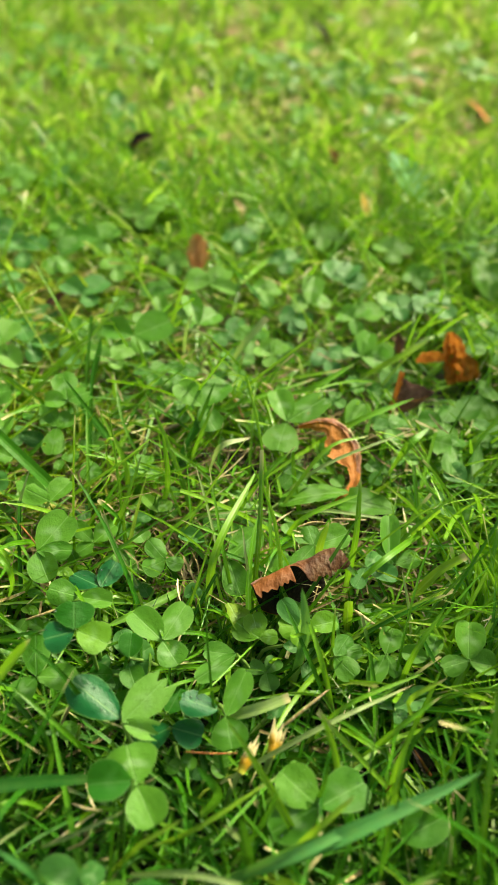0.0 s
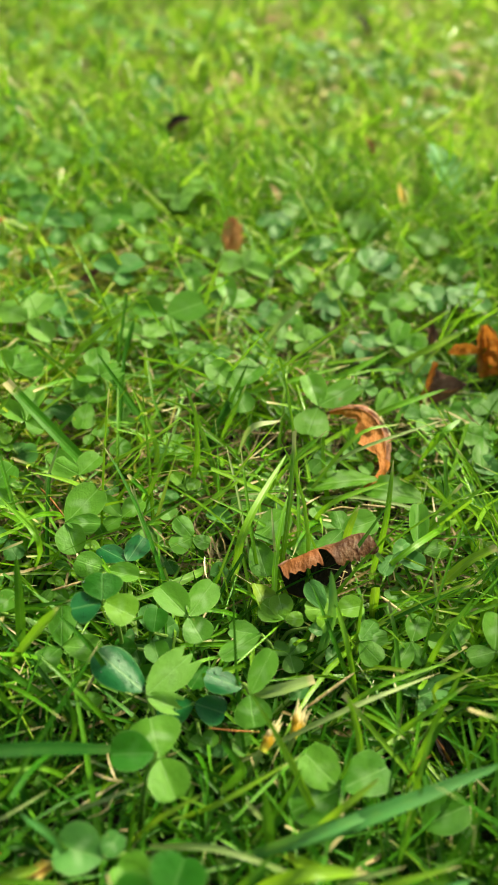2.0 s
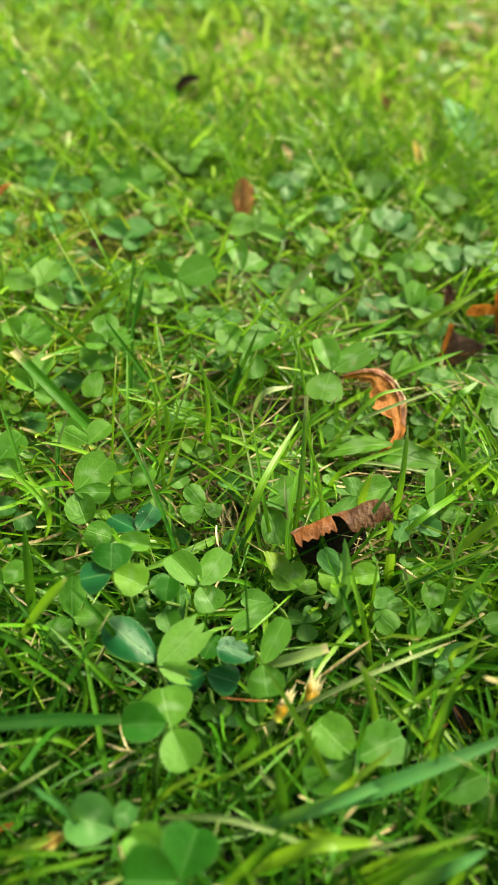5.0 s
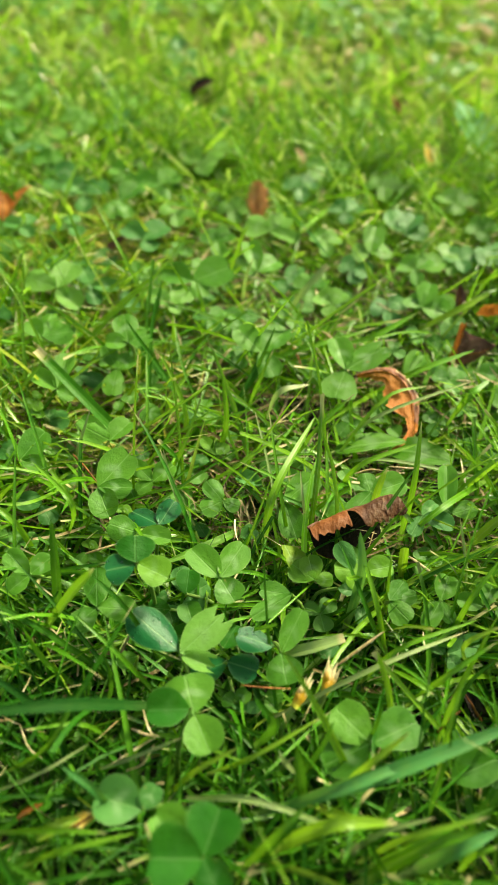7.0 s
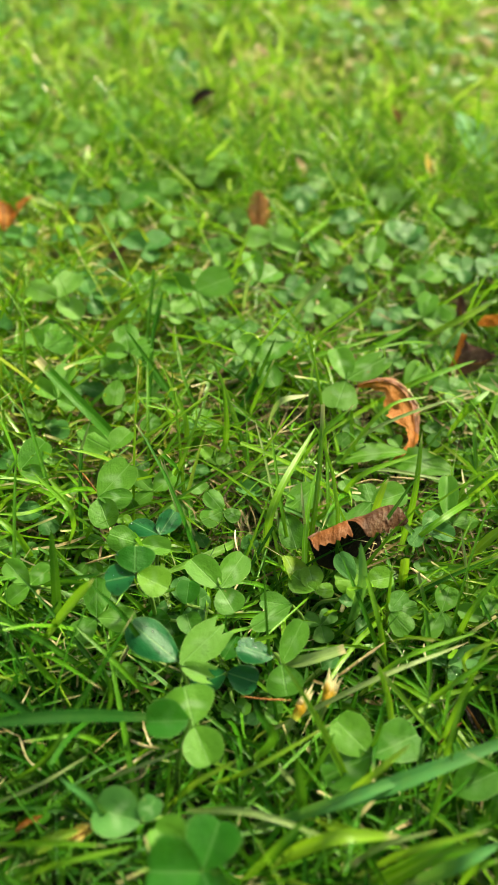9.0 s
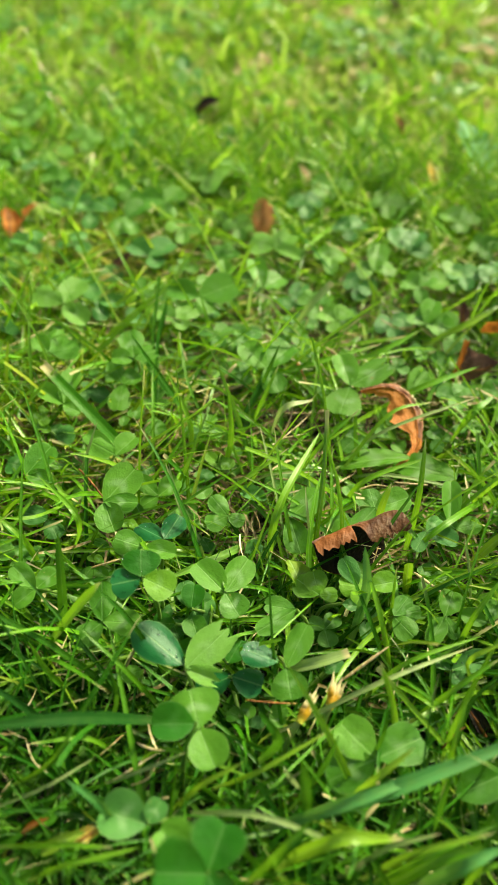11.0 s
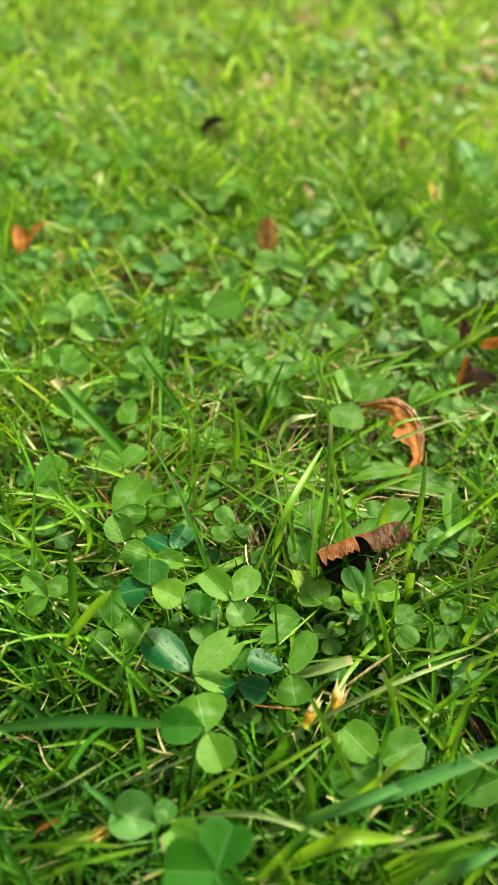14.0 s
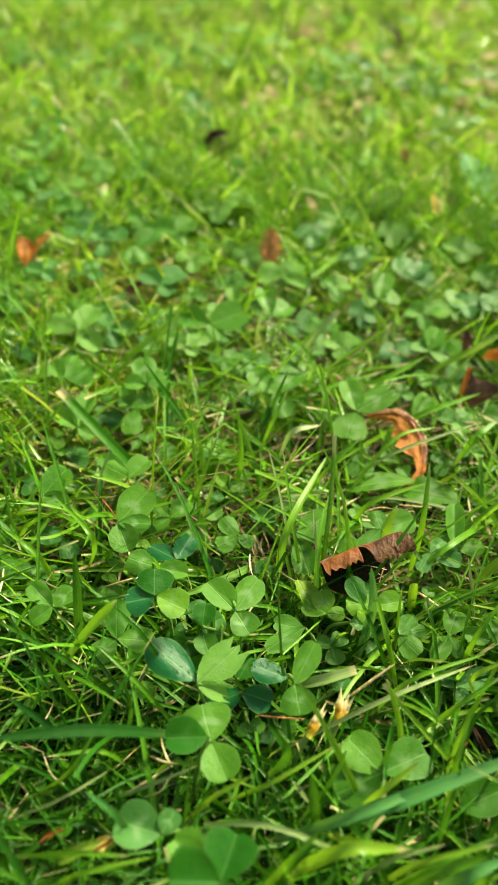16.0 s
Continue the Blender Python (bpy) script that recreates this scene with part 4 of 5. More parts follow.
grass_blade((30.0, 103.0, 5.0), (34.0, 101.0, 20.0), (42.0, 105.0, 26.0), 1.0, "green")
grass_blade((32.0, 91.0, 5.0), (32.0, 91.0, 22.0), (35.0, 95.0, 30.0), 1.0, "green")
grass_blade((29.0, 75.0, 5.0), (29.0, 76.0, 22.0), (30.0, 80.0, 30.0), 1.05, "dark")
grass_blade((1.0, 77.0, 5.0), (7.0, 80.0, 20.0), (9.0, 82.0, 28.0), 1.0, "dark")
grass_blade((-3.0, 63.0, 5.0), (1.0, 64.0, 18.0), (7.0, 69.0, 22.0), 1.1, "dark")
grass_blade((16.0, 66.0, 4.0), (21.0, 73.0, 18.0), (23.0, 78.0, 22.0), 1.0, "dark")
grass_blade((32.0, 66.0, 5.0), (37.0, 73.0, 20.0), (39.0, 76.0, 24.0), 1.1, "dark")
grass_blade((-6.0, 87.0, 5.0), (-2.0, 83.0, 22.0), (-6.0, 84.0, 30.0), 1.9, "dark")
grass_blade((34.0, 66.0, 5.0), (35.0, 65.0, 18.0), (39.0, 66.0, 20.0), 1.3, "green")
grass_blade((-0.8, 104.4, 15.0), (4.8, 103.8, 19.0), (11.5, 106.4, 20.0), 2.63, "pale", turn=0, cut=True)
grass_blade((-52.5, 218.2, 8.0), (-48.8, 222.1, 19.0), (-47.9, 229.8, 26.0), 1.1, "dark")
grass_blade((-41.2, 164.3, 8.0), (-42.9, 175.1, 19.0), (-46.1, 193.1, 26.0), 0.9, "green")
grass_blade((-24.2, 181.1, 8.0), (-17.1, 190.2, 19.0), (-12.2, 207.3, 26.0), 1.2, "dark")
grass_blade((-25.8, 180.9, 8.0), (-15.7, 192.1, 19.0), (-10.3, 199.3, 26.0), 1.1, "dark")
grass_blade((-12.9, 203.0, 8.0), (-20.5, 197.5, 19.0), (-30.1, 197.3, 26.0), 1.0, "dark")
grass_blade((-37.4, 194.2, 8.0), (-47.9, 199.8, 19.0), (-56.1, 207.4, 26.0), 1.5, "dark")
grass_blade((-27.4, 185.5, 8.0), (-35.9, 194.4, 19.0), (-41.5, 211.6, 26.0), 0.9, "green")
grass_blade((-45.5, 173.4, 8.0), (-24.0, 173.9, 19.0), (-10.8, 172.7, 26.0), 0.8, "green")
grass_blade((-28.6, 165.0, 8.0), (-31.9, 157.4, 19.0), (-36.4, 155.8, 26.0), 1.5, "tipped", turn=0, cut=True)
grass_blade((-24.0, 141.7, 8.0), (-32.0, 149.3, 19.0), (-34.7, 152.8, 26.0), 0.7, "pale")
grass_blade((-2.1, 138.5, 8.0), (-8.8, 159.1, 19.0), (-13.5, 170.8, 26.0), 0.7, "pale")
grass_blade((-43.5, 157.6, 8.0), (-37.4, 159.2, 19.0), (-29.3, 162.7, 26.0), 0.7, "green")
grass_blade((-20.1, 167.9, 8.0), (-7.1, 161.5, 19.0), (4.8, 156.2, 26.0), 0.8, "green")
grass_blade((10.4, 151.3, 8.0), (-3.6, 151.7, 19.0), (-15.7, 150.7, 26.0), 0.9, "green")
grass_blade((21.3, 112.4, 8.0), (15.8, 117.2, 19.0), (9.7, 127.1, 26.0), 1.0, "dark")
grass_blade((35.5, 101.4, 8.0), (39.9, 107.1, 19.0), (42.7, 111.4, 26.0), 0.9, "green")
grass_blade((33.4, 88.0, 8.0), (36.0, 97.2, 19.0), (41.5, 100.7, 26.0), 0.9, "dark")
grass_blade((18.7, 111.1, 8.0), (23.1, 101.5, 19.0), (28.6, 91.9, 26.0), 0.8, "green")
grass_blade((-29.3, 196.7, 13.0), (-24.4, 198.0, 16.0), (-19.8, 198.8, 18.0), 1.11, "straw")
grass_blade((-8.9, 161.6, 16.0), (-6.7, 161.7, 16.0), (-4.4, 161.8, 16.0), 0.86, "straw")
grass_blade((-59.0, 156.3, 18.0), (-54.9, 152.7, 17.0), (-50.8, 148.5, 16.0), 0.73, "russet")
grass_blade((-9.2, 95.0, 16.0), (-3.9, 94.4, 17.0), (1.3, 95.4, 16.0), 0.48, "russet")
grass_blade((27.3, 135.9, 14.0), (30.7, 130.8, 16.0), (34.9, 129.2, 14.0), 0.99, "straw")
grass_blade((10.5, 102.1, 16.0), (15.1, 105.5, 18.0), (19.9, 109.0, 20.0), 0.89, "straw")
grass_blade((-29.4, 82.9, 16.0), (-26.4, 82.0, 16.0), (-23.5, 81.9, 16.0), 0.73, "straw")
grass_blade((-27.4, 203.0, 14.0), (-24.9, 206.5, 17.0), (-23.4, 208.3, 18.0), 1.28, "straw")
grass_blade((-54.3, 169.0, 14.0), (-49.1, 167.2, 16.0), (-45.1, 167.3, 16.0), 0.76, "straw")
grass_blade((-44.5, 174.0, 14.0), (-45.3, 174.1, 18.0), (-43.5, 175.6, 20.0), 0.77, "straw")
grass_blade((-39.3, 168.8, 14.0), (-36.2, 164.7, 16.0), (-34.3, 162.7, 16.0), 1.13, "straw")
grass_blade((14.1, 209.3, 14.0), (6.4, 214.6, 20.0), (2.8, 218.6, 20.0), 1.15, "straw")
grass_blade((48.7, 202.2, 18.0), (45.3, 202.0, 18.0), (42.9, 201.9, 18.0), 0.83, "straw")
grass_blade((-81.4, 222.3, 14.0), (-77.5, 216.7, 16.0), (-74.5, 213.3, 16.0), 1.48, "straw")
grass_blade((-72.9, 151.7, 14.0), (-67.3, 148.7, 16.0), (-62.4, 147.9, 16.0), 0.72, "straw")
grass_blade((-49.1, 127.1, 14.0), (-44.9, 127.5, 16.0), (-41.9, 129.4, 16.0), 0.78, "straw")
grass_blade((-24.6, 81.3, 14.0), (-25.8, 76.0, 16.0), (-28.7, 74.2, 16.0), 0.42, "straw")
grass_blade((-76.0, 210.4, 14.0), (-72.3, 202.1, 16.0), (-67.4, 191.6, 18.0), 0.85, "straw")
grass_blade((30.9, 90.0, 14.0), (32.4, 91.5, 16.0), (35.1, 93.2, 18.0), 0.66, "russet")
grass_blade((22.8, 157.7, 16.0), (16.9, 157.9, 16.0), (12.5, 159.4, 16.0), 0.73, "straw")
grass_blade((31.5, 162.6, 18.0), (27.1, 162.4, 18.0), (22.6, 162.4, 18.0), 0.86, "straw")
grass_blade((14.0, 160.7, 16.0), (17.7, 162.7, 16.0), (21.4, 162.8, 16.0), 0.74, "straw")
grass_blade((10.5, 217.6, 14.0), (9.9, 211.5, 14.0), (8.9, 208.5, 14.0), 0.86, "straw")
grass_blade((-7.5, 221.0, 14.0), (-4.5, 213.9, 15.0), (-1.8, 206.9, 14.0), 0.73, "russet")
grass_blade((-51.9, 82.9, 13.0), (-48.6, 77.8, 14.0), (-45.3, 75.8, 14.0), 0.42, "straw")
grass_blade((-35.4, 100.4, 14.0), (-33.9, 102.9, 17.0), (-32.7, 103.7, 20.0), 0.70, "straw")


# ---- dead leaves ----
def bent_leaf(name, label, at, turn, length, width, cup, bend, material, seed, jag=0.12, stalk=True, category="dead leaf", rib=None, crush=1.0):
    """A withered leaf at a place (mm), turned by Euler degrees: cup rolls it across, bend arches it along (degrees), with ragged edges and crumples."""
    ob = tagged(new(name), label, category)
    ob.matrix_basis = pose(at[0] * MM, at[1] * MM, at[2] * MM, *turn)
    if at[1] < 340 or category == "dead leaf":
        KEPT_IN_VIEW.append((at[0] * MM, at[1] * MM, at[2] * MM, 0.4 * max(length, width) * MM))
    ns, nu = 22, 13
    L, W = length * MM, width * MM
    rows = []
    for i in range(ns + 1):
        s = i / ns
        w = 0.5 * W * (math.sin(math.pi * (0.04 + 0.94 * s**0.85)) ** 0.7)
        row = []
        for j in range(nu):
            u = -1 + 2 * j / (nu - 1)
            edge = 1 - jag * abs(u) ** 3 * (0.5 + 0.5 * math.sin(s * 46 + seed) + 0.7 * noise.noise((s * 7, u * 2, seed)))
            x0 = u * w * edge
            th = radians(cup) * u * min(1, w / (0.35 * W))
            r = w / max(0.05, radians(abs(cup)) * min(1, w / (0.35 * W)))
            x, z = (math.sin(th) * r * edge, (1 - math.cos(th)) * r) if abs(cup) > 8 else (x0, 0)
            if cup < 0:
                x, z = -x, -z
            b = radians(bend) * (s - 0.5)
            rad = L / max(0.02, abs(radians(bend)))
            sg = 1 if bend >= 0 else -1
            y = math.sin(b * sg) * (rad - z * sg) if abs(bend) > 3 else (s - 0.5) * L
            zz = z - sg * (1 - math.cos(b)) * rad if abs(bend) > 3 else z
            crumple = 0.05 * crush * W * noise.noise((s * 4.2 + seed, u * 2.3, seed * 0.7)) + 0.02 * crush * W * noise.noise((s * 13, u * 7, seed))
            row.append((x + crumple * 0.6, y + crumple * 0.5, zz + crumple + 0.012 * W * math.cos(u * 18) * (1 - abs(u))))
        rows.append(row)
    part("blade", sheet("blade", rows), material, ob)
    mids = [rows[i][nu // 2] for i in range(0, ns + 1, 3)]
    if category == "dead leaf":
        part("midrib", tube_mesh("midrib", [(p[0], p[1], p[2] - 0.0001) for p in mids], 0.0005, 0.00015, 5, 14), rib or RUSSET, ob)
    if stalk:
        e = Vector(mids[0])
        part("leaf_stalk", tube_mesh("leaf_stalk", [e, e + Vector((0.001, -0.003, -0.001)), e + Vector((0.0005, -0.007, -0.004))], 0.0005, 0.0004), rib or RUSSET, ob)
    return ob


def rolled_leaf():
    """The dark brown leaf rolled into an open gutter: its toothed upper margin hangs over, the hollow's shade is put
    into a near-black inner sheet.
    """
    ob = tagged(new("dead_leaf"), "dark brown rolled-up dead leaf with toothed margin lying on clover", "dead leaf")
    left, right = Vector((3.6, 132.2, 17.3)) * MM, Vector((24.3, 144.7, 19.0)) * MM
    ob.location = left
    KEPT_IN_VIEW.extend([(*(left + (right - left) * k * 0.125 + Vector((0, -0.003, z))), 0.006) for k in range(9) for z in (0.006, -0.004)])
    axis = right - left
    along = axis.normalized()
    front = Vector((along.y, -along.x, 0)).normalized()
    up = along.cross(front) * -1
    if up.z < 0:
        up = -up
    ns, nt = 72, 22
    rows = []
    for i in range(ns + 1):
        s = i / ns
        rad = (5.6 + 0.5 * s) * MM * (0.84 + 0.16 * math.sin(math.pi * (0.15 + 0.75 * s)))
        tooth = abs((s * 14.0 + 0.15 * math.sin(s * 23)) % 1 - 0.5) * 2
        lip = 58 + 20 * tooth * (0.6 + 0.6 * noise.noise((s * 6, 1.4, 2.0))) + 12 * noise.noise((s * 13, 0.4, 2.0))
        if s > 0.50:
            lip -= 15 * min(1, (s - 0.50) * 7)
        if s < 0.12:
            lip += 8 * (1 - s / 0.12)
        if 0.40 < s < 0.53:
            lip += 52 * math.sin((s - 0.40) * 24.2)
        low = 265 + 14 * noise.noise((s * 5, 3.1, 1.0)) - 60 * max(0, s - 0.82) - 30 * max(0, 1 - s / 0.2)
        row = []
        for j in range(nt + 1):
            th = radians(lip + (low - lip) * j / nt)
            r = rad * (1 + 0.06 * noise.noise((s * 6, j * 0.35, 5.0)))
            f = j / nt
            p = along * (axis.length * s + 0.0036 * f ** 1.3 * (1 - s) ** 1.5 - 0.0034 * f * s**4) + front * (math.cos(th) * r * 0.85) + up * (math.sin(th) * r * 1.12 * (1.0 if math.sin(th) > 0 else 1.45))
            p = p + up * (0.0004 * math.sin(s * 7) + 0.0004 * noise.noise((s * 9, f * 6, 8.0)))
            row.append(p)
        rows.append(row)
    part("blade", sheet("blade", rows), LEAF_BROWN, ob)
    # added sheet just inside the blade, coloured as the shaded hollow
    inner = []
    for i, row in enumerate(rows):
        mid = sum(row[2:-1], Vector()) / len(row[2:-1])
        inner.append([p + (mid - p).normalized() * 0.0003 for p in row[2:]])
    part("inner_side", sheet("inner_side", inner), LEAF_INNER_SHADE, ob, "inner side with its shade put into a near-black colour")
    part("midrib", tube_mesh("midrib", [rows[k][int(nt * 0.5)] - front * 0.0002 for k in range(0, ns + 1, 8)], 0.0005, 0.0002, 5, 16), LEAF_MAROON, ob)


rolled_leaf()


def hooked_leaf():
    """The orange-brown leaf that hooks over to one side, its tip down in the grass."""
    ob = tagged(new("dead_leaf"), "orange-brown dead leaf curled into a hook, standing in the grass", "dead leaf")
    base = Vector((15.0, 203.0, 14.0)) * MM
    ob.location = base
    KEPT_IN_VIEW.extend([(0.0215, 0.2015, 0.019, 0.006), (0.0295, 0.197, 0.016, 0.006), (0.031, 0.190, 0.010, 0.005)])
    spine = np.array(((14.6, 203.2, 15.6), (20.6, 201.5, 19.2), (25.6, 199.6, 19.2), (29.9, 196.0, 15.6), (30.8, 188.5, 12.8), (29.8, 183.0, 12.0), (24.4, 175.4, 12.4))) * MM - np.array(base)
    ns, nu = 44, 15
    line = spline(spine, ns + 1)
    tang = unit(np.gradient(line, axis=0))
    out = unit(np.stack([np.linspace(0.0, 0.42, ns + 1), np.full(ns + 1, -0.46), np.linspace(0.88, 0.76, ns + 1)], -1))
    side = unit(np.cross(tang, out))
    norm = unit(np.cross(side, tang))
    rows = []
    for i in range(ns + 1):
        s = i / ns
        broad = min(1, max(0, (s - 0.22) / 0.14)) * min(1, max(0, (0.66 - s) / 0.05))
        inner = (0.5 + 2.2 * min(1, s / 0.16) * min(1, max(0, (0.9 - s) / 0.3)) + 4.2 * broad) * min(1, 0.15 + (1 - s) / 0.16) * MM
        outer = (0.3 + 2.2 * math.sin(math.pi * s) ** 0.9) * MM
        row = []
        for j in range(nu):
            u = -1 + 2 * j / (nu - 1)
            w = inner if u > 0 else outer
            rag = 1 + 0.30 * abs(u) * noise.noise((s * 13, u, 2.7)) + (0.34 if u > 0 else 0.12) * abs(u) * noise.noise((s * 40, u * 2, 6.1))
            curl = abs(u) ** 1.8 * w * (0.10 if u > 0 else 0.5)
            row.append(line[i] + side[i] * w * u * rag - norm[i] * curl + norm[i] * (0.0004 * noise.noise((s * 11, u * 3, 1.2)) + 0.00025 * math.sin(u * 11 + s * 5) * broad))
        rows.append(row)
    part("blade", sheet("blade", rows), LEAF_RUST, ob)
    part("outer_side", sheet("outer_side", [[p + norm[i] * 0.0002 + side[i] * 0.0005 * noise.noise((i * 0.7, 0.3, k)) for k, p in enumerate(rows[i][0:8])] for i in range(1, 31)]), LEAF_DUSTY, ob, "dusty rose-brown outer side")
    part("papery_edge", sheet("papery_edge", [[p + norm[i] * 0.0004 + side[i] * 0.0004 * noise.noise((i * 0.9, 0.3, k)) for k, p in enumerate(rows[i][0:3])] for i in range(13, 24)]), CREAM, ob, "bleached papery upper edge")
    part("midrib", tube_mesh("midrib", [rows[k][nu // 2] for k in range(0, ns + 1, 4)], 0.0003, 0.00015, 5, 16), LEAF_RUST, ob)
    part("leaf_stalk", tube_mesh("leaf_stalk", [line[0], line[0] + np.array((-0.003, 0.001, -0.002)), line[0] + np.array((-0.006, 0.001, -0.008))], 0.0005, 0.0004), LEAF_MAROON, ob)


hooked_leaf()


def folded_leaf():
    """The maroon leaf folded to a leaning triangle, with one torn margin still orange."""
    ob = tagged(new("dead_leaf"), "dark maroon dead leaf folded to a triangle, torn orange edge", "dead leaf")
    base = np.array((48.0, 225.0, 8.0)) * MM
    ob.location = base.tolist()
    KEPT_IN_VIEW.extend([(0.0475, 0.2255, 0.016, 0.004), (0.0505, 0.2250, 0.013, 0.005), (0.0545, 0.2255, 0.013, 0.004)])
    n = 24
    low = spline(np.array(((43.6, 224.0, 7.6), (48.0, 223.4, 8.4), (53.2, 224.6, 9.8), (57.6, 226.4, 14.0))) * MM, n)
    high = spline(np.array(((46.2, 227.0, 22.2), (48.6, 226.6, 18.4), (53.0, 226.8, 16.8), (58.0, 226.8, 14.8))) * MM, n)
    rows = []
    for i in range(n):
        p = i / (n - 1)
        row = []
        for j in range(13):
            q = j / 12
            bulge = -0.0016 * math.sin(math.pi * q) * (1 - 0.6 * p) + 0.0007 * noise.noise((p * 5, q * 3, 1.7))
            rag = 0.0006 * noise.noise((p * 14, q, 4.0)) * (1 if j in (0, 12) else 0)
            row.append(low[i] * (1 - q) + high[i] * q + np.array((0, bulge, rag)) - base)
        rows.append(row)
    part("blade", sheet("blade", rows), LEAF_MAROON, ob)
    edge = []
    for j in range(13):
        q = j / 12
        w = 0.0011 + 0.0009 * abs((q * 5.3) % 1 - 0.5) + 0.0005 * noise.noise((q * 9, 2.0, 3.0))
        edge.append([rows[0][j] + np.array((w * u, -0.0007 - 0.0008 * math.sin(math.pi * u), 0.0003 * math.sin(q * 31 + u))) for u in (-0.25, 0.0, 0.35, 0.7, 1.0)])
    part("torn_edge", sheet("torn_edge", edge), LEAF_ORANGE, ob, "torn orange edge")
    part("midrib", tube_mesh("midrib", [rows[k][5] - np.array((0, 0.0002, 0)) for k in range(0, n, 4)], 0.0004, 0.0002, 5, 14), RUSSET, ob)


folded_leaf()


def crumpled_leaf():
    """The orange leaf crushed into deep folds: a standing top, a broad body and one lobe lying out to the side."""
    ob = tagged(new("dead_leaf"), "crumpled orange dead leaf with deep folds and a side lobe", "dead leaf")
    base = np.array((66.0, 245.0, 8.0)) * MM
    ob.location = base.tolist()
    KEPT_IN_VIEW.extend([(0.0655, 0.247, 0.021, 0.004), (0.067, 0.2455, 0.015, 0.006), (0.071, 0.2435, 0.010, 0.006), (0.059, 0.246, 0.014, 0.004)])
    for name, line, across, wide, folds, seed in (
        ("body", ((64.4, 248.4, 23.6), (65.2, 247.0, 19.5), (67.6, 246.0, 14.6), (70.4, 244.6, 10.5), (71.4, 243.0, 8.0)), (1.0, -0.15, -0.12), (2.0, 5.0, 9.0, 13.5, 13.0), 5.2, 1.3),
        ("lobe", ((54.6, 245.8, 13.0), (57.0, 245.4, 14.8), (60.4, 245.6, 15.2), (63.6, 246.2, 14.6), (66.0, 246.8, 15.0)), (0.12, -0.6, 0.8), (1.4, 5.0, 5.4, 4.0, 3.0), 1.6, 5.8),
        ("top_fold", ((64.0, 247.0, 24.4), (66.2, 245.6, 22.6), (67.8, 245.0, 19.6), (68.0, 245.2, 16.4), (66.4, 245.2, 13.8)), (0.9, -0.3, 0.35), (1.6, 3.6, 4.4, 4.0, 2.2), 2.1, 9.4),
    ):
        n = 26
        mid = spline(np.array(line) * MM, n) - base
        half = np.interp(np.linspace(0, 4, n), range(5), wide) * 0.5 * MM
        tang = unit(np.gradient(mid, axis=0))
        side = unit(np.array(across) - tang * (tang @ np.array(across))[:, None])
        norm = np.cross(side, tang)
        rows = []
        for i in range(n):
            f = i / (n - 1)
            row = []
            for j in range(19):
                u = -1 + j / 9
                deep = 0.46 * half[i] * math.sin(u * folds + 2.2 * f + seed) + 0.40 * half[i] * noise.noise((f * 6 + seed, u * 2.2, seed)) + 0.10 * half[i] * noise.noise((f * 17, u * 6, seed))
                rag = 1 + 0.22 * abs(u) ** 3 * noise.noise((f * 12, u, seed))
                row.append(mid[i] + side[i] * (u * half[i] * 0.92 * rag) + norm[i] * deep)
            rows.append(row)
        part(name, sheet(name, rows), LEAF_ORANGE, ob)


crumpled_leaf()
bent_leaf("dead_leaf", "peach-brown dead leaf standing upright between clover leaves", (-23.6, 298, 21.0), (-66, 0, 186), 15, 10, 16, 20, LEAF_PEACH, 2.2, 0.35, False, "dead leaf", LEAF_PEACH)
bent_leaf("dead_leaf", "orange dead leaf folded in two in the grass", (-118.5, 288, 17.5), (22, 15, 25), 14, 9, 60, 30, LEAF_ORANGE, 5.2, 0.2)
bent_leaf("dead_leaf", "orange dead leaf flap in the grass", (-112.5, 291, 19.0), (25, -20, -35), 13, 8, 40, 20, LEAF_ORANGE, 8.2, 0.2, False)
bent_leaf("dead_leaf", "blackened dead leaf in the far grass", (-62.0, 424, 16.0), (35, 10, -75), 15, 11, 45, 30, LEAF_BLACK, 1.9, 0.2)
bent_leaf("dead_leaf", "small purple-brown dead leaf under the clover", (-72.0, 270, 14.0), (40, 15, -55), 13, 5, 60, 25, LEAF_MAROON, 11.0, 0.2)
bent_leaf("dead_leaf", "small red-brown dead leaf between grass blades", (49.5, 255, 14.0), (60, 0, 10), 7, 5, 50, 20, LEAF_MAROON, 12.4, 0.2, False)
bent_leaf("dead_leaf", "blackish brown dead leaf in the far lawn", (34.0, 640, 17.0), (45, 0, 70), 18, 11, 40, 25, LEAF_BLACK, 13.1, 0.2)
bent_leaf("dead_leaf", "russet dead leaf in the far lawn", (33.0, 428, 14.0), (35, 10, 40), 10, 6, 45, 25, LEAF_BROWN, 14.5, 0.2)
bent_leaf("dead_leaf", "pale orange dead leaf in the far lawn", (118.0, 500, 16.0), (40, 0, 95), 22, 8, 45, 25, LEAF_PEACH, 15.8, 0.2)
bent_leaf("dead_leaf", "blackish shrivelled leaf low in the grass", (41.0, 103, 5.0), (30, 0, 40), 8, 6, 70, 40, LEAF_BLACK, 16.2, 0.2, False)
bent_leaf("dead_leaf", "pale tan scrap of a dead leaf in the farther grass", (-10.0, 346, 20.0), (20, 10, 35), 10, 4.5, 45, 25, STRAW, 27.0, 0.2, False)
bent_leaf("dead_leaf", "pale tan dead leaf in the far sunny lawn", (87.7, 545, 17.0), (12, 0, 50), 15, 8, 35, 25, STRAW, 29.0, 0.2, False)
bent_leaf("dead_leaf", "pale straw-coloured dead leaf in the far sunny lawn", (96.7, 605, 17.0), (12, 0, -60), 17, 9, 35, 25, STRAW, 30.0, 0.2, False)
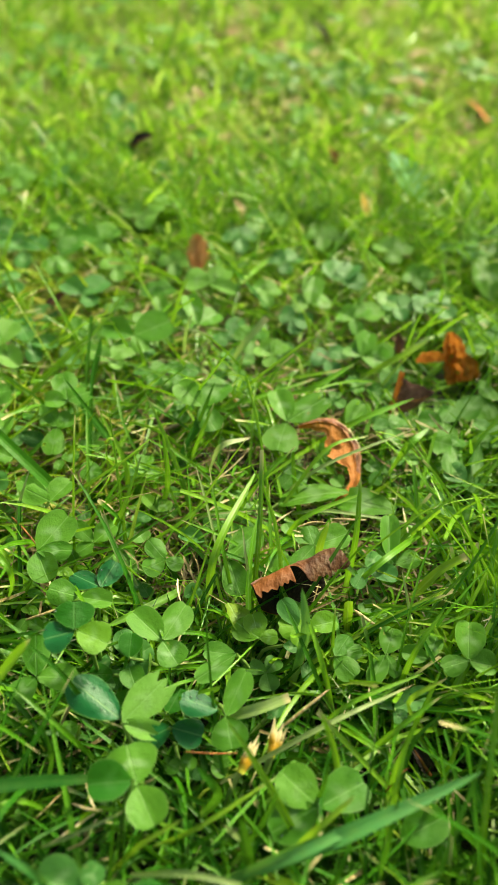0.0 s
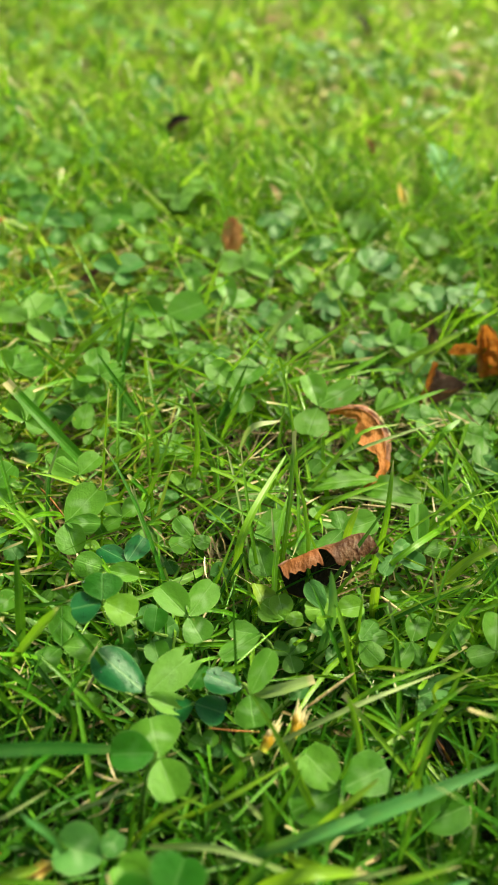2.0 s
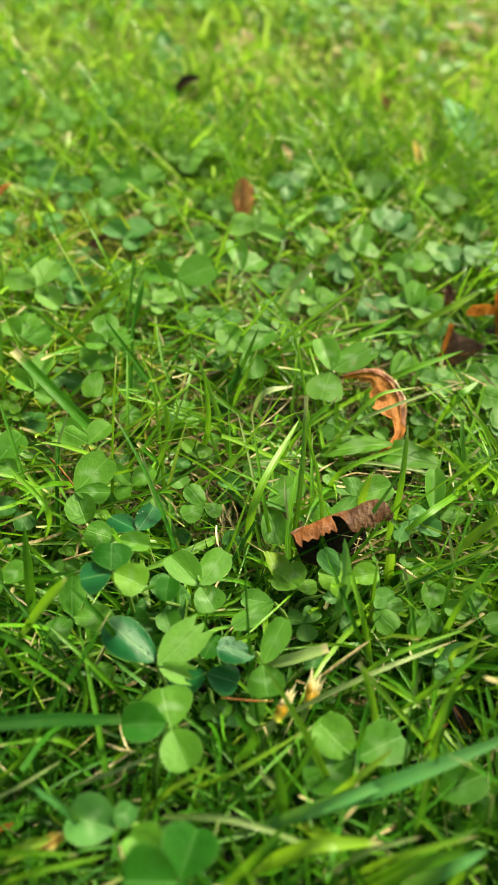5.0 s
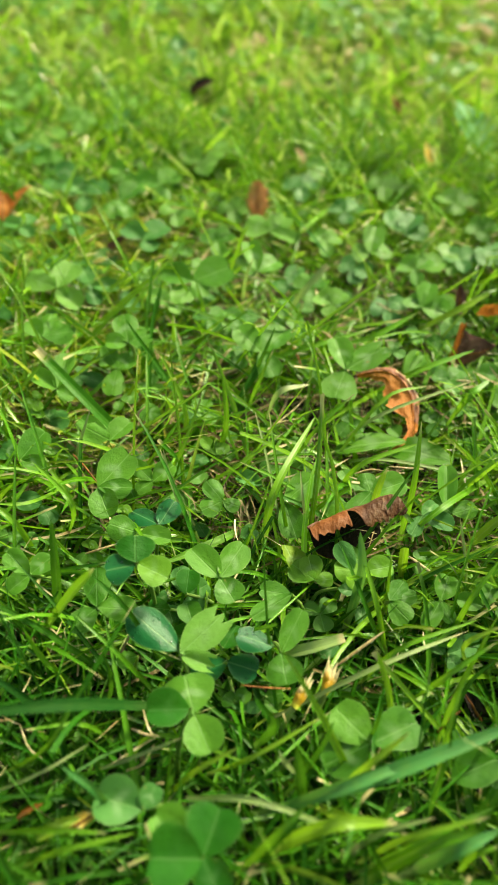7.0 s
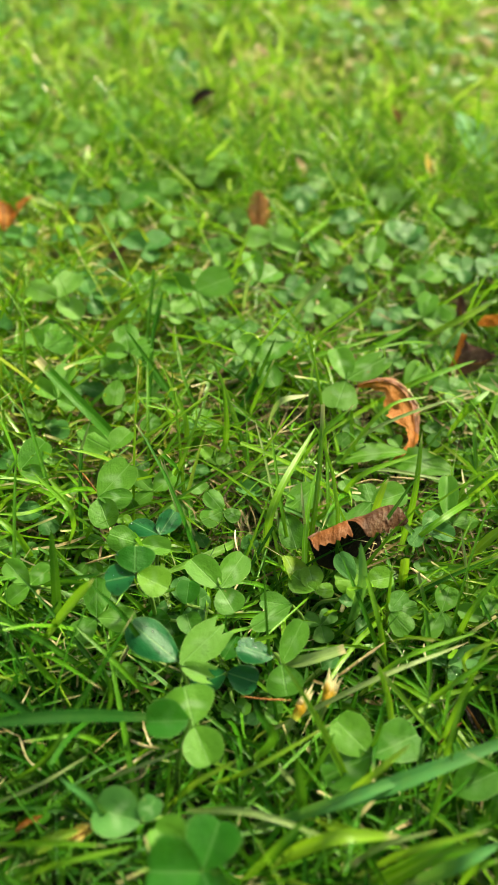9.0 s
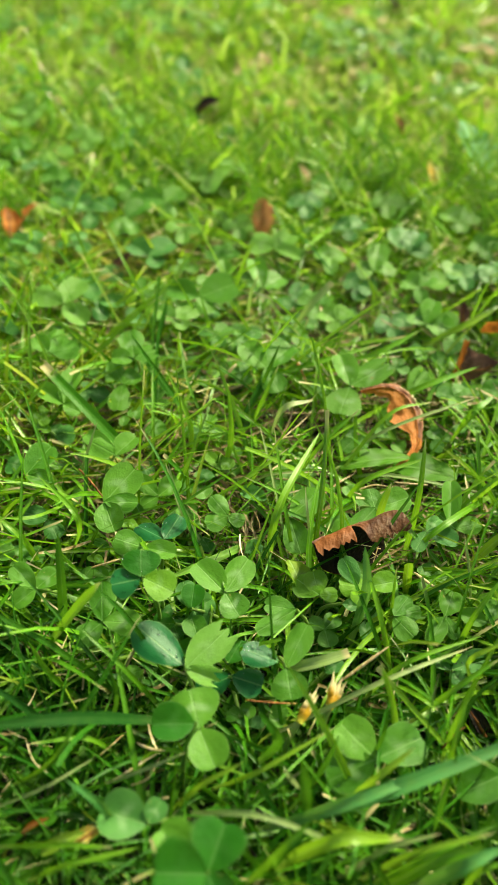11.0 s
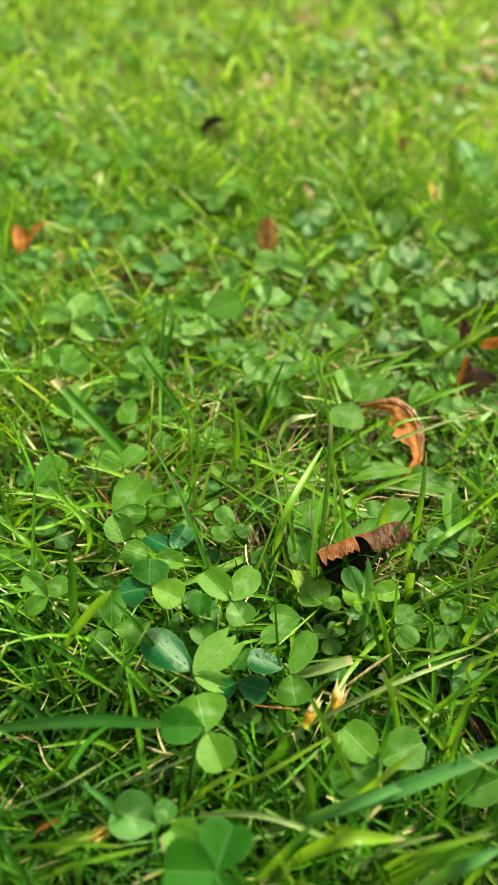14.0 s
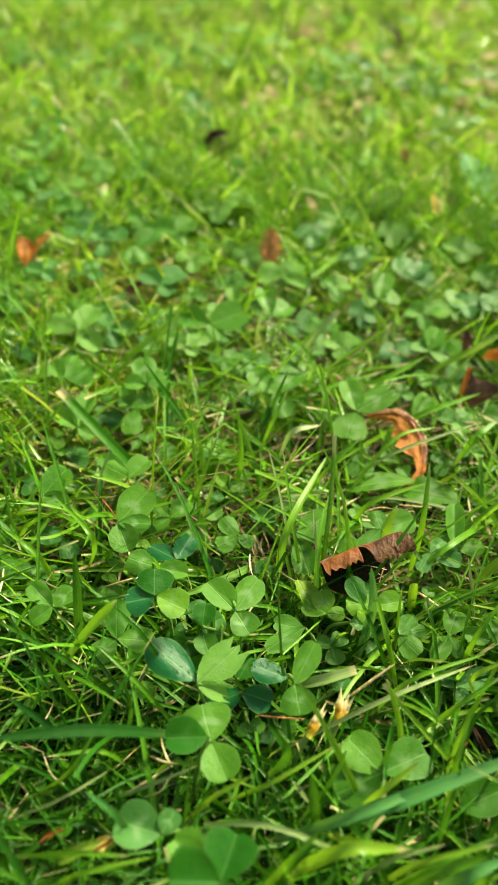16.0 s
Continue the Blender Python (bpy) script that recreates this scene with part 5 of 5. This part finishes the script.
bent_leaf("dead_leaf", "small orange scrap of a dead leaf low in the grass", (-46.0, 67.5, 10.0), (20, 0, -60), 5.5, 2.0, 60, 45, LEAF_ORANGE, 31.0, 0.6, False)
bent_leaf("dead_leaf", "small bright yellow scrap of a dead leaf low in the grass", (-34.5, 64.0, 16.0), (25, 0, -62), 6, 3.6, 45, 25, PETAL, 32.0, 0.3, False)
bent_leaf("weed_leaf", "smooth light green broad weed leaf in the grass", (18.5, 177, 12.5), (8, -8, -80), 20, 9, 20, 25, BROAD, 17.0, 0.03, True, "weed leaf", STEM)
bent_leaf("weed_leaf", "light green broad weed leaf under the hooked leaf", (32.5, 176, 11.5), (6, 10, -105), 18, 10, 20, 20, BROAD, 18.0, 0.03, True, "weed leaf", STEM)
bent_leaf("weed_leaf", "broad bluish-green weed leaf in the far grass", (64.0, 384, 23.0), (26, 8, 28), 30, 19, 25, 30, BROAD_BLUE, 19.0, 0.05, True, "weed leaf", STEM)
bent_leaf("weed_leaf", "broad light green weed leaf in the far grass", (33.0, 372, 15.0), (30, 0, 15), 22, 13, 30, 30, BROAD, 20.0, 0.05, True, "weed leaf", STEM)
bent_leaf("weed_leaf", "broad light green weed leaf at the edge of the clover", (87.0, 300, 18.0), (28, 0, 12), 20, 14, 25, 25, BROAD, 33.0, 0.04, True, "weed leaf", STEM)


def withered_floret(label, foot, tip, spread, count, seed):
    """A few rolled, papery bracts standing together, golden below and bleached at the frayed tips; foot and tip in mm."""
    d = random.Random(seed)
    ob = tagged(new("withered_floret"), label, "withered floret")
    p0, p1 = Vector(foot) * MM, Vector(tip) * MM
    ob.location = p0
    along = (p1 - p0).normalized()
    side = along.cross(Vector((0, -0.6, 0.8))).normalized()
    face = side.cross(along)
    ln = (p1 - p0).length
    KEPT_IN_VIEW.append((*((p0 + p1) / 2), ln * 0.5))
    for k in range(count):
        off = (k / max(1, count - 1) - 0.5) * 2
        reach = ln * d.uniform(0.72, 1.08)
        half = ln * d.uniform(0.055, 0.085)
        rows = []
        for i in range(15):
            f = i / 14
            w = half * (0.7 + 0.45 * math.sin(math.pi * f)) * (1 - 0.85 * max(0, f - 0.5) / 0.5)
            c = along * (reach * f) + side * (off * spread * MM * f**1.3 + off * half * 0.5) + face * (0.0006 * d.uniform(0.6, 1.4) * math.sin(3 * f + k))
            rows.append([c + side * (w * u) + face * (w * 0.7 * (1 - u * u) + 0.1 * w * noise.noise((f * 9, u * 3, seed + k))) + along * (0.05 * ln * f**6 * noise.noise((u * 4, k, seed))) for u in (-1, -0.7, -0.35, 0, 0.35, 0.7, 1)])
        part("bract", sheet("bract", rows), FLORET, ob)
    part("stalk", tube_mesh("stalk", [(0, 0, 0), -along * 0.004 + Vector((0, 0.001, -0.002)), -along * 0.006 + Vector((0, 0.002, -0.008))], 0.0007, 0.0005), STEM, ob)


withered_floret("golden withered floret with a bleached tip in the grass", (2.0, 92.0, 14.5), (5.4, 98.4, 18.0), 0.5, 3, 3)
withered_floret("frayed white and yellow withered floret in the grass", (8.0, 95.8, 14.5), (10.2, 102.4, 18.6), 1.3, 4, 5)
bent_leaf("withered_petal", "yellowish scrap of a young leaf in the grass", (-39.0, 62.6, 15.2), (25, 0, -68), 9, 3.4, 45, 25, YOUNG, 23.0, 0.2, False, "petal", STRAW)
bent_leaf("withered_petal", "yellow withered leaf scrap in the farther grass", (45.0, 352, 18.0), (50, 0, 30), 18, 7, 45, 25, PETAL, 24.0, 0.2, False, "petal", STRAW)
bent_leaf("weed_leaf", "crumpled yellowish young leaf beside the brown leaf", (-0.6, 130.5, 15.0), (15, 10, 30), 9, 7.5, 75, 40, YOUNG, 25.0, 0.05, False, "weed leaf", STEM)
bent_leaf("weed_leaf", "crumpled yellowish young leaf in the clover", (2.6, 127.5, 14.0), (10, -15, 100), 8, 6.5, 75, 40, YOUNG, 26.0, 0.05, False, "weed leaf", STEM)


# ---- grass, too many blades to count ----
def covers(lines, g):
    """Which blades would hide kept things from the camera's place; nearly all are dropped."""
    spots = np.array(KEPT_IN_VIEW)
    pts = lines[:, 1:].reshape(-1, 3)
    bad = np.zeros(len(pts), bool)
    for q in spots:
        # line from the thing to the camera's place
        toward = unit(np.array((0.0, -0.005, 0.174)) - q[:3])
        rel = pts - q[:3]
        t = rel @ toward
        d2 = (rel * rel).sum(1) - t * t
        bad |= (t > 0.0005) & (d2 < q[3] ** 2)
    hit = bad.reshape(len(lines), -1).any(1)
    return hit & (g.uniform(0, 1, len(lines)) < 0.985) if g else hit


def blades(name, label, root, length, width, lean, bend, material, seed, rows=7, clear=True, base=(0.5, 6.0)):
    """Many folded, tapering, curving blades in one mesh. lean and bend: degrees from upright at the root, and more towards the tip."""
    g = np.random.default_rng(seed)
    n = len(root)
    az = g.uniform(0, 2 * np.pi, n)
    ln, wd = g.uniform(*length, n) * MM, g.uniform(*width, n) * MM
    p0, k = np.radians(g.uniform(*lean, n)), np.radians(g.uniform(*bend, n))
    s = np.linspace(0, 1, rows)
    phi = p0[:, None] + k[:, None] * s[None] ** 1.3
    drift = g.normal(0, 0.35, n)
    a = az[:, None] + drift[:, None] * s[None]
    step = ln[:, None] / (rows - 1)
    dx, dy, dz = np.sin(phi) * np.cos(a) * step, np.sin(phi) * np.sin(a) * step, np.cos(phi) * step
    cut = lambda d: np.concatenate([np.zeros((n, 1)), np.cumsum(d[:, :-1], 1)], 1)
    c = np.stack([root[:, :1] + cut(dx), root[:, 1:2] + cut(dy), np.maximum(cut(dz), g.uniform(*base, n)[:, None] * MM)], -1)
    if clear:
        keep = ~covers(c, g)
        n = int(keep.sum())
        c, a, phi, wd = c[keep], a[keep], phi[keep], wd[keep]
    tw = g.uniform(-0.9, 0.9, n)[:, None] + g.normal(0, 0.8, n)[:, None] * s[None]
    side = np.stack([-np.sin(a), np.cos(a), 0 * a], -1)
    tang = np.stack([np.sin(phi) * np.cos(a), np.sin(phi) * np.sin(a), np.cos(phi)], -1)
    norm = np.cross(side, tang)
    side, norm = side * np.cos(tw)[..., None] + norm * np.sin(tw)[..., None], norm * np.cos(tw)[..., None] - side * np.sin(tw)[..., None]
    prof = (0.55 + 0.45 * np.minimum(s / 0.25, 1)) * (1 - s**3.0) ** 0.8 + 0.02
    fold = g.uniform(0.15, 0.6, n)[:, None, None]
    mown = g.uniform(0, 1, n) < 0.35  # cut by the mower: these end square
    half = 0.5 * wd[:, None] * np.where(mown[:, None], ((0.55 + 0.45 * np.minimum(s / 0.25, 1)) * (1 - 0.3 * s))[None], prof[None])
    v = np.stack([c - side * half[..., None], c + norm * half[..., None] * fold, c + side * half[..., None]], 2)
    i, j = np.meshgrid(np.arange(rows - 1), np.arange(2), indexing="ij")
    quad = np.stack([i * 3 + j, i * 3 + j + 1, (i + 1) * 3 + j + 1, (i + 1) * 3 + j], -1).reshape(-1, 4)
    faces = (np.arange(n)[:, None, None] * rows * 3 + quad[None]).reshape(-1)
    uv = np.stack(np.meshgrid(s, (0.0, 0.5, 1.0), indexing="ij")[::-1], -1).reshape(-1, 2)
    me = bpy.data.meshes.new(name)
    nf = len(faces) // 4
    me.vertices.add(n * rows * 3), me.loops.add(nf * 4), me.polygons.add(nf)
    me.vertices.foreach_set("co", v.reshape(-1).astype(np.float32))
    me.loops.foreach_set("vertex_index", faces.astype(np.int32))
    me.polygons.foreach_set("loop_start", np.arange(0, nf * 4, 4, dtype=np.int32))
    me.polygons.foreach_set("use_smooth", np.ones(nf, bool))
    me.uv_layers.new(name="UVMap").data.foreach_set("uv", uv[faces % (rows * 3)].reshape(-1).astype(np.float32))
    me.update(calc_edges=True)
    me.materials.append(material)
    return tagged(new(name, me), label, "grass", kind="stuff")


def strewn(n, x0, x1, y0, y1, seed, clump=0.0, feather=0.0):
    """Root places over a strip of lawn; clump gathers them into tufts, feather thins them towards the far edges."""
    g = np.random.default_rng(seed)
    p = np.stack([g.uniform(x0, x1, n), g.uniform(y0, y1, n)], -1)
    if clump:
        m = np.stack([g.uniform(x0, x1, n // 9 + 1), g.uniform(y0, y1, n // 9 + 1)], -1)
        pick = m[g.integers(0, len(m), n)] + g.normal(0, 0.0035, (n, 2))
        keep = g.uniform(0, 1, n) < clump
        p[keep] = pick[keep]
    if feather:
        d = np.minimum(np.minimum(p[:, 0] - x0, x1 - p[:, 0]), y1 - p[:, 1])
        p = p[g.uniform(0, 1, n) < np.clip(d / feather, 0, 1)]
    return p


# ---- the rest of the clover ----
TAKEN = [q[:2] for q in KEPT_IN_VIEW if q[3] > 0.002]


LOW = []


def scatter_clover(count, seed, span=(0.115, 0.600), sizes=(6.5, 10.5), gap=0.0, drop=0.0, single=0):
    """Fill the rest of the clover patch, never hiding what already stands from the camera."""
    d = random.Random(seed)
    made = 0
    for _ in range(9000):
        if made >= count:
            break
        y = span[0] + (span[1] - span[0]) * d.random() ** 0.8
        x = d.uniform(-0.10 - 0.28 * y, 0.08 + 0.30 * y)
        patch = noise.noise((x * 11 + 3, y * 8, 0.7)) + 0.25 - 1.6 * max(0, x - 0.02) + (0.35 if 0.2 < y < 0.36 else -0.1)
        if d.random() > 0.25 + patch:
            continue
        near = gap or (0.0085 if y > 0.2 else 0.0105)
        if any((x - a) ** 2 + (y - b) ** 2 < near * near for a, b in TAKEN):
            continue
        top = (x, y, (d.uniform(0.008, 0.015) if y < 0.2 else d.uniform(0.011, 0.020)) - drop)
        r = 0.0007 * sizes[1]
        rim = [(top[0] + r * math.cos(a), top[1] + r * math.sin(a), top[2]) for a in (0, 1.05, 2.09, 3.14, 4.19, 5.24)]
        if covers(np.array([[top, top, *rim]]), None)[0]:
            continue
        TAKEN.append((x, y))
        size = d.uniform(*sizes)
        h0 = d.uniform(0, 360)
        hs = [(h0 + 120 * k + d.uniform(-14, 14), size * d.uniform(0.9, 1.1), size * d.uniform(0.85, 1.08)) for k in range(3)]
        if made >= single:  # past the leaves that stand singly, the rest goes into one mesh
            LOW.append((top, d.uniform(0, 30), hs))
            made += 1
            continue
        # farther leaves take the light tone more often, to brighten them by colour
        clover(x / MM, y / MM, top[2] / MM, d.uniform(0, 30), *hs, tone=d.choice(("green", "light" if y > 0.22 else "green", "light" if y > 0.30 else "green", "blue", "pale" if d.random() < 0.5 else "green")), keep_in_view=False)
        made += 1


scatter_clover(200, 21, single=150)
scatter_clover(170, 23, (0.118, 0.27), (3.8, 6.4), 0.0054, 0.001)


def low_clover():
    """The small clover leaves low between the others, too many to pick apart: leaflets and stalks in one mesh."""
    src = LEAFLETS[1]
    co = np.array([v.co for v in src.vertices])
    fc = np.array([p.vertices for p in src.polygons])
    vs, fs, uv, count = [], [], [], 0
    for top, tilt, hs in LOW:
        for head, ln, wd in hs:
            m = np.array(Matrix.Rotation(radians(tilt), 3, "X") @ Matrix.Rotation(radians(head - 90), 3, "Z"))
            vs.append((co * np.array((wd, ln, ln)) * MM) @ m.T + np.array(top))
            fs += (fc + count).tolist()
            uv.append(co[fc.ravel()][:, :2] + (0.5, 0))
            count += len(co)
        stalk = tube_mesh("stalk", [(top[0] + 0.002, top[1] + 0.004, -0.002), (top[0] + 0.0005, top[1] + 0.001, top[2] * 0.6), top], 0.0004, 0.0003, 3, 4)
        pts = np.array([v.co for v in stalk.vertices])
        q = np.array([p.vertices for p in stalk.polygons])
        vs.append(pts)
        fs += (q + count).tolist()
        uv.append(np.full((q.size, 2), (0.5, 0.1)))
        count += len(pts)
        bpy.data.meshes.remove(stalk)
    me = bpy.data.meshes.new("low_clover")
    me.from_pydata(np.concatenate(vs).tolist(), [], fs)
    me.polygons.foreach_set("use_smooth", [True] * len(me.polygons))
    me.uv_layers.new(name="UVMap").data.foreach_set("uv", np.concatenate(uv).ravel())
    me.materials.append(CLOVER_MIX)
    tagged(new("low_clover", me), "small green clover leaves low between the grass blades", "clover", kind="stuff")


low_clover()


def far_clover(n, seed):
    """Clover too far off to be told apart, one mesh."""
    g = np.random.default_rng(seed)
    src = LEAFLETS[1]
    co = np.array([v.co for v in src.vertices])
    fc = np.array([p.vertices for p in src.polygons])
    vs, fs = [], []
    for k in range(n):
        y = 0.52 + 0.75 * g.random() ** 1.2
        x = g.uniform(-0.42, 0.42)
        if g.random() > 0.55 - 0.6 * x + 0.6 * noise.noise((x * 7, y * 7, 4.4)):
            continue
        c = np.array((x, y, g.uniform(0.014, 0.030)))
        size = g.uniform(0.007, 0.011)
        h0 = g.uniform(0, 6.28)
        for q in range(3):
            a, tl, rl = h0 + q * 2.09 + g.normal(0, 0.15), g.normal(0.1, 0.25), g.normal(0, 0.2)
            m = np.array(Matrix.Rotation(a, 3, "Z") @ Matrix.Rotation(tl, 3, "X") @ Matrix.Rotation(rl, 3, "Y"))
            fs.append(fc + len(vs) * len(co))
            vs.append((co * size) @ m.T + c)
    me = bpy.data.meshes.new("far_clover")
    me.from_pydata(np.concatenate(vs).tolist(), [], np.concatenate(fs).tolist())
    me.polygons.foreach_set("use_smooth", [True] * len(me.polygons))
    loops = np.concatenate(fs).ravel() % len(co)
    me.uv_layers.new(name="UVMap").data.foreach_set("uv", (co[loops][:, :2] + (0.5, 0)).ravel())
    me.materials.append(CLOVER_FAR)
    tagged(new("far_clover", me), "green clover leaves scattered in the farther lawn", "clover", kind="stuff")


far_clover(380, 31)


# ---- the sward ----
# near blades take the darkened greens in place of real shade
blades("lawn_grass", "thin green lawn grass, long blades over dark gaps", strewn(2600, -0.12, 0.12, -0.04, 0.125, 18, 0.5), (24, 60), (0.6, 1.5), (30, 82), (0, 50), GRASS_NEAR_SHADE, 8)
blades("lawn_grass", "bright green lawn grass, thin arching blades", strewn(13500, -0.20, 0.20, 0.11, 0.38, 11, 0.6), (20, 58), (0.6, 1.6), (20, 76), (0, 60), GRASS, 1)
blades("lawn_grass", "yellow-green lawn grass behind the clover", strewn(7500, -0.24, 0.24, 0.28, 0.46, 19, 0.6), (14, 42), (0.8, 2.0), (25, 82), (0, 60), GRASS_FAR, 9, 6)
blades("dry_grass", "yellowed patch of withered grass under the clover", strewn(420, -0.105, -0.068, 0.255, 0.305, 20), (8, 22), (0.6, 1.4), (35, 85), (0, 40), GRASS_GOLD, 10, 5, False, (4.0, 13.0))
blades("lawn_grass", "lime-yellow thin grass at the edge of the clover", strewn(760, -0.105, -0.050, 0.170, 0.300, 26, 0.5), (14, 38), (0.6, 1.4), (20, 76), (0, 50), GRASS_LIME, 14, 6)
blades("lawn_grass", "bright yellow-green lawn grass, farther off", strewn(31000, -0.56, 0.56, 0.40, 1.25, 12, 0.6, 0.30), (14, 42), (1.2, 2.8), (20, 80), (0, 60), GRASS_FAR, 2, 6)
blades("lawn_grass", "longer deep green grass tufts in the farther lawn", strewn(1000, -0.40, 0.40, 0.33, 0.95, 33, 0.75), (26, 58), (1.4, 3.0), (5, 60), (0, 60), GRASS, 18, 6)
around = np.random.default_rng(13).normal((0.0, 0.45), 0.75, (52000, 2))
ring = np.random.default_rng(34).uniform((-0.6, -0.45), (0.6, 0.6), (13000, 2))
around = np.concatenate([around, ring])
around = around[(np.abs(around[:, 0]) > 0.13 + 0.3 * np.abs(around[:, 1])) | (around[:, 1] > 1.02) | (around[:, 1] < -0.04)]
blades("lawn_grass", "green lawn grass around the clover patch", around, (18, 40), (2.0, 4.2), (10, 70), (0, 60), GRASS_FAR, 3, 4)
blades("low_grass", "short dense green undergrowth of the lawn", strewn(7000, -0.22, 0.22, -0.02, 0.46, 14), (8, 24), (0.7, 1.7), (25, 80), (0, 40), GRASS_LOW_SHADE, 4, 5)
blades("thatch", "dry tan bits of dead grass between the blades", strewn(2600, -0.24, 0.24, 0.10, 0.60, 15), (6, 26), (0.5, 1.3), (60, 88), (-15, 15), THATCH, 5, 5)
# real tan bits, with more strewn in to stand for far brightness and haze
blades("thatch", "pale straw bits strewn over the farther lawn", strewn(10500, -0.60, 0.60, 0.35, 1.25, 16, 0.0, 0.34), (10, 30), (0.8, 2.0), (30, 80), (-15, 30), STRAW, 6, 5)
blades("thatch", "pale straw bits caught between the grass blades", strewn(620, -0.22, 0.22, 0.02, 0.42, 17), (5, 22), (0.5, 1.3), (45, 88), (-15, 15), STRAW, 7, 5)
blades("straw", "pale dry straws lying over the clover and grass", strewn(170, -0.12, 0.12, 0.13, 0.34, 22), (7, 24), (0.4, 1.0), (70, 100), (-15, 15), STRAW, 11, 5, True, (8.0, 17.0))
blades("low_grass", "short dense deep green undergrowth beneath the near grass", strewn(5200, -0.12, 0.12, -0.04, 0.14, 23), (8, 22), (0.7, 1.6), (30, 85), (0, 40), GRASS_LOW_SHADE, 12, 5)
# pale tufts, their number raised to lighten the far lawn by colour
blades("thatch", "pale dead grass tufts in the far sunny lawn", strewn(1500, -0.05, 0.32, 0.42, 0.95, 24, 0.8), (8, 20), (2.0, 4.5), (30, 80), (-15, 30), STRAW, 13, 5, True, (6.0, 16.0))
blades("straw", "bleached scraps of cut grass caught in the lawn", strewn(330, -0.13, 0.13, 0.10, 0.36, 27, 0.5), (4, 15), (0.3, 0.75), (40, 100), (-45, 45), CREAM, 15, 5, True, (8.0, 20.0))
blades("lawn_grass", "bright green sunlit grass beside the clover", strewn(420, 0.015, 0.13, 0.03, 0.15, 28, 0.5), (24, 54), (0.7, 1.7), (25, 76), (0, 55), GRASS, 16, 6)
blades("straw", "short tan and yellow scraps in the gaps of the near grass", strewn(80, -0.09, 0.08, 0.03, 0.13, 29, 0.4), (4, 12), (0.25, 0.5), (40, 95), (-20, 20), STRAW, 17, 5, True, (4.0, 13.0))
blades("thatch", "warm tan dead grass showing between the clover leaves", strewn(2600, -0.13, 0.05, 0.14, 0.31, 35, 0.3), (6, 22), (0.4, 1.0), (55, 95), (-25, 25), THATCH, 19, 5, True, (3.0, 13.0))
blades("dry_grass", "yellowing thin grass between the clover leaves", strewn(420, -0.115, -0.02, 0.16, 0.31, 36, 0.4), (10, 30), (0.5, 1.2), (35, 90), (0, 50), GRASS_GOLD, 20, 5, True, (3.0, 12.0))
# lighter blades mixed in to brighten the right of the farther lawn by colour
blades("lawn_grass", "pale yellow-green farther grass with sunlight put into its colour", strewn(4200, 0.0, 0.42, 0.27, 1.05, 37, 0.6, 0.12), (14, 40), (1.0, 2.4), (20, 80), (0, 60), GRASS_SUN_TONE, 21, 6)
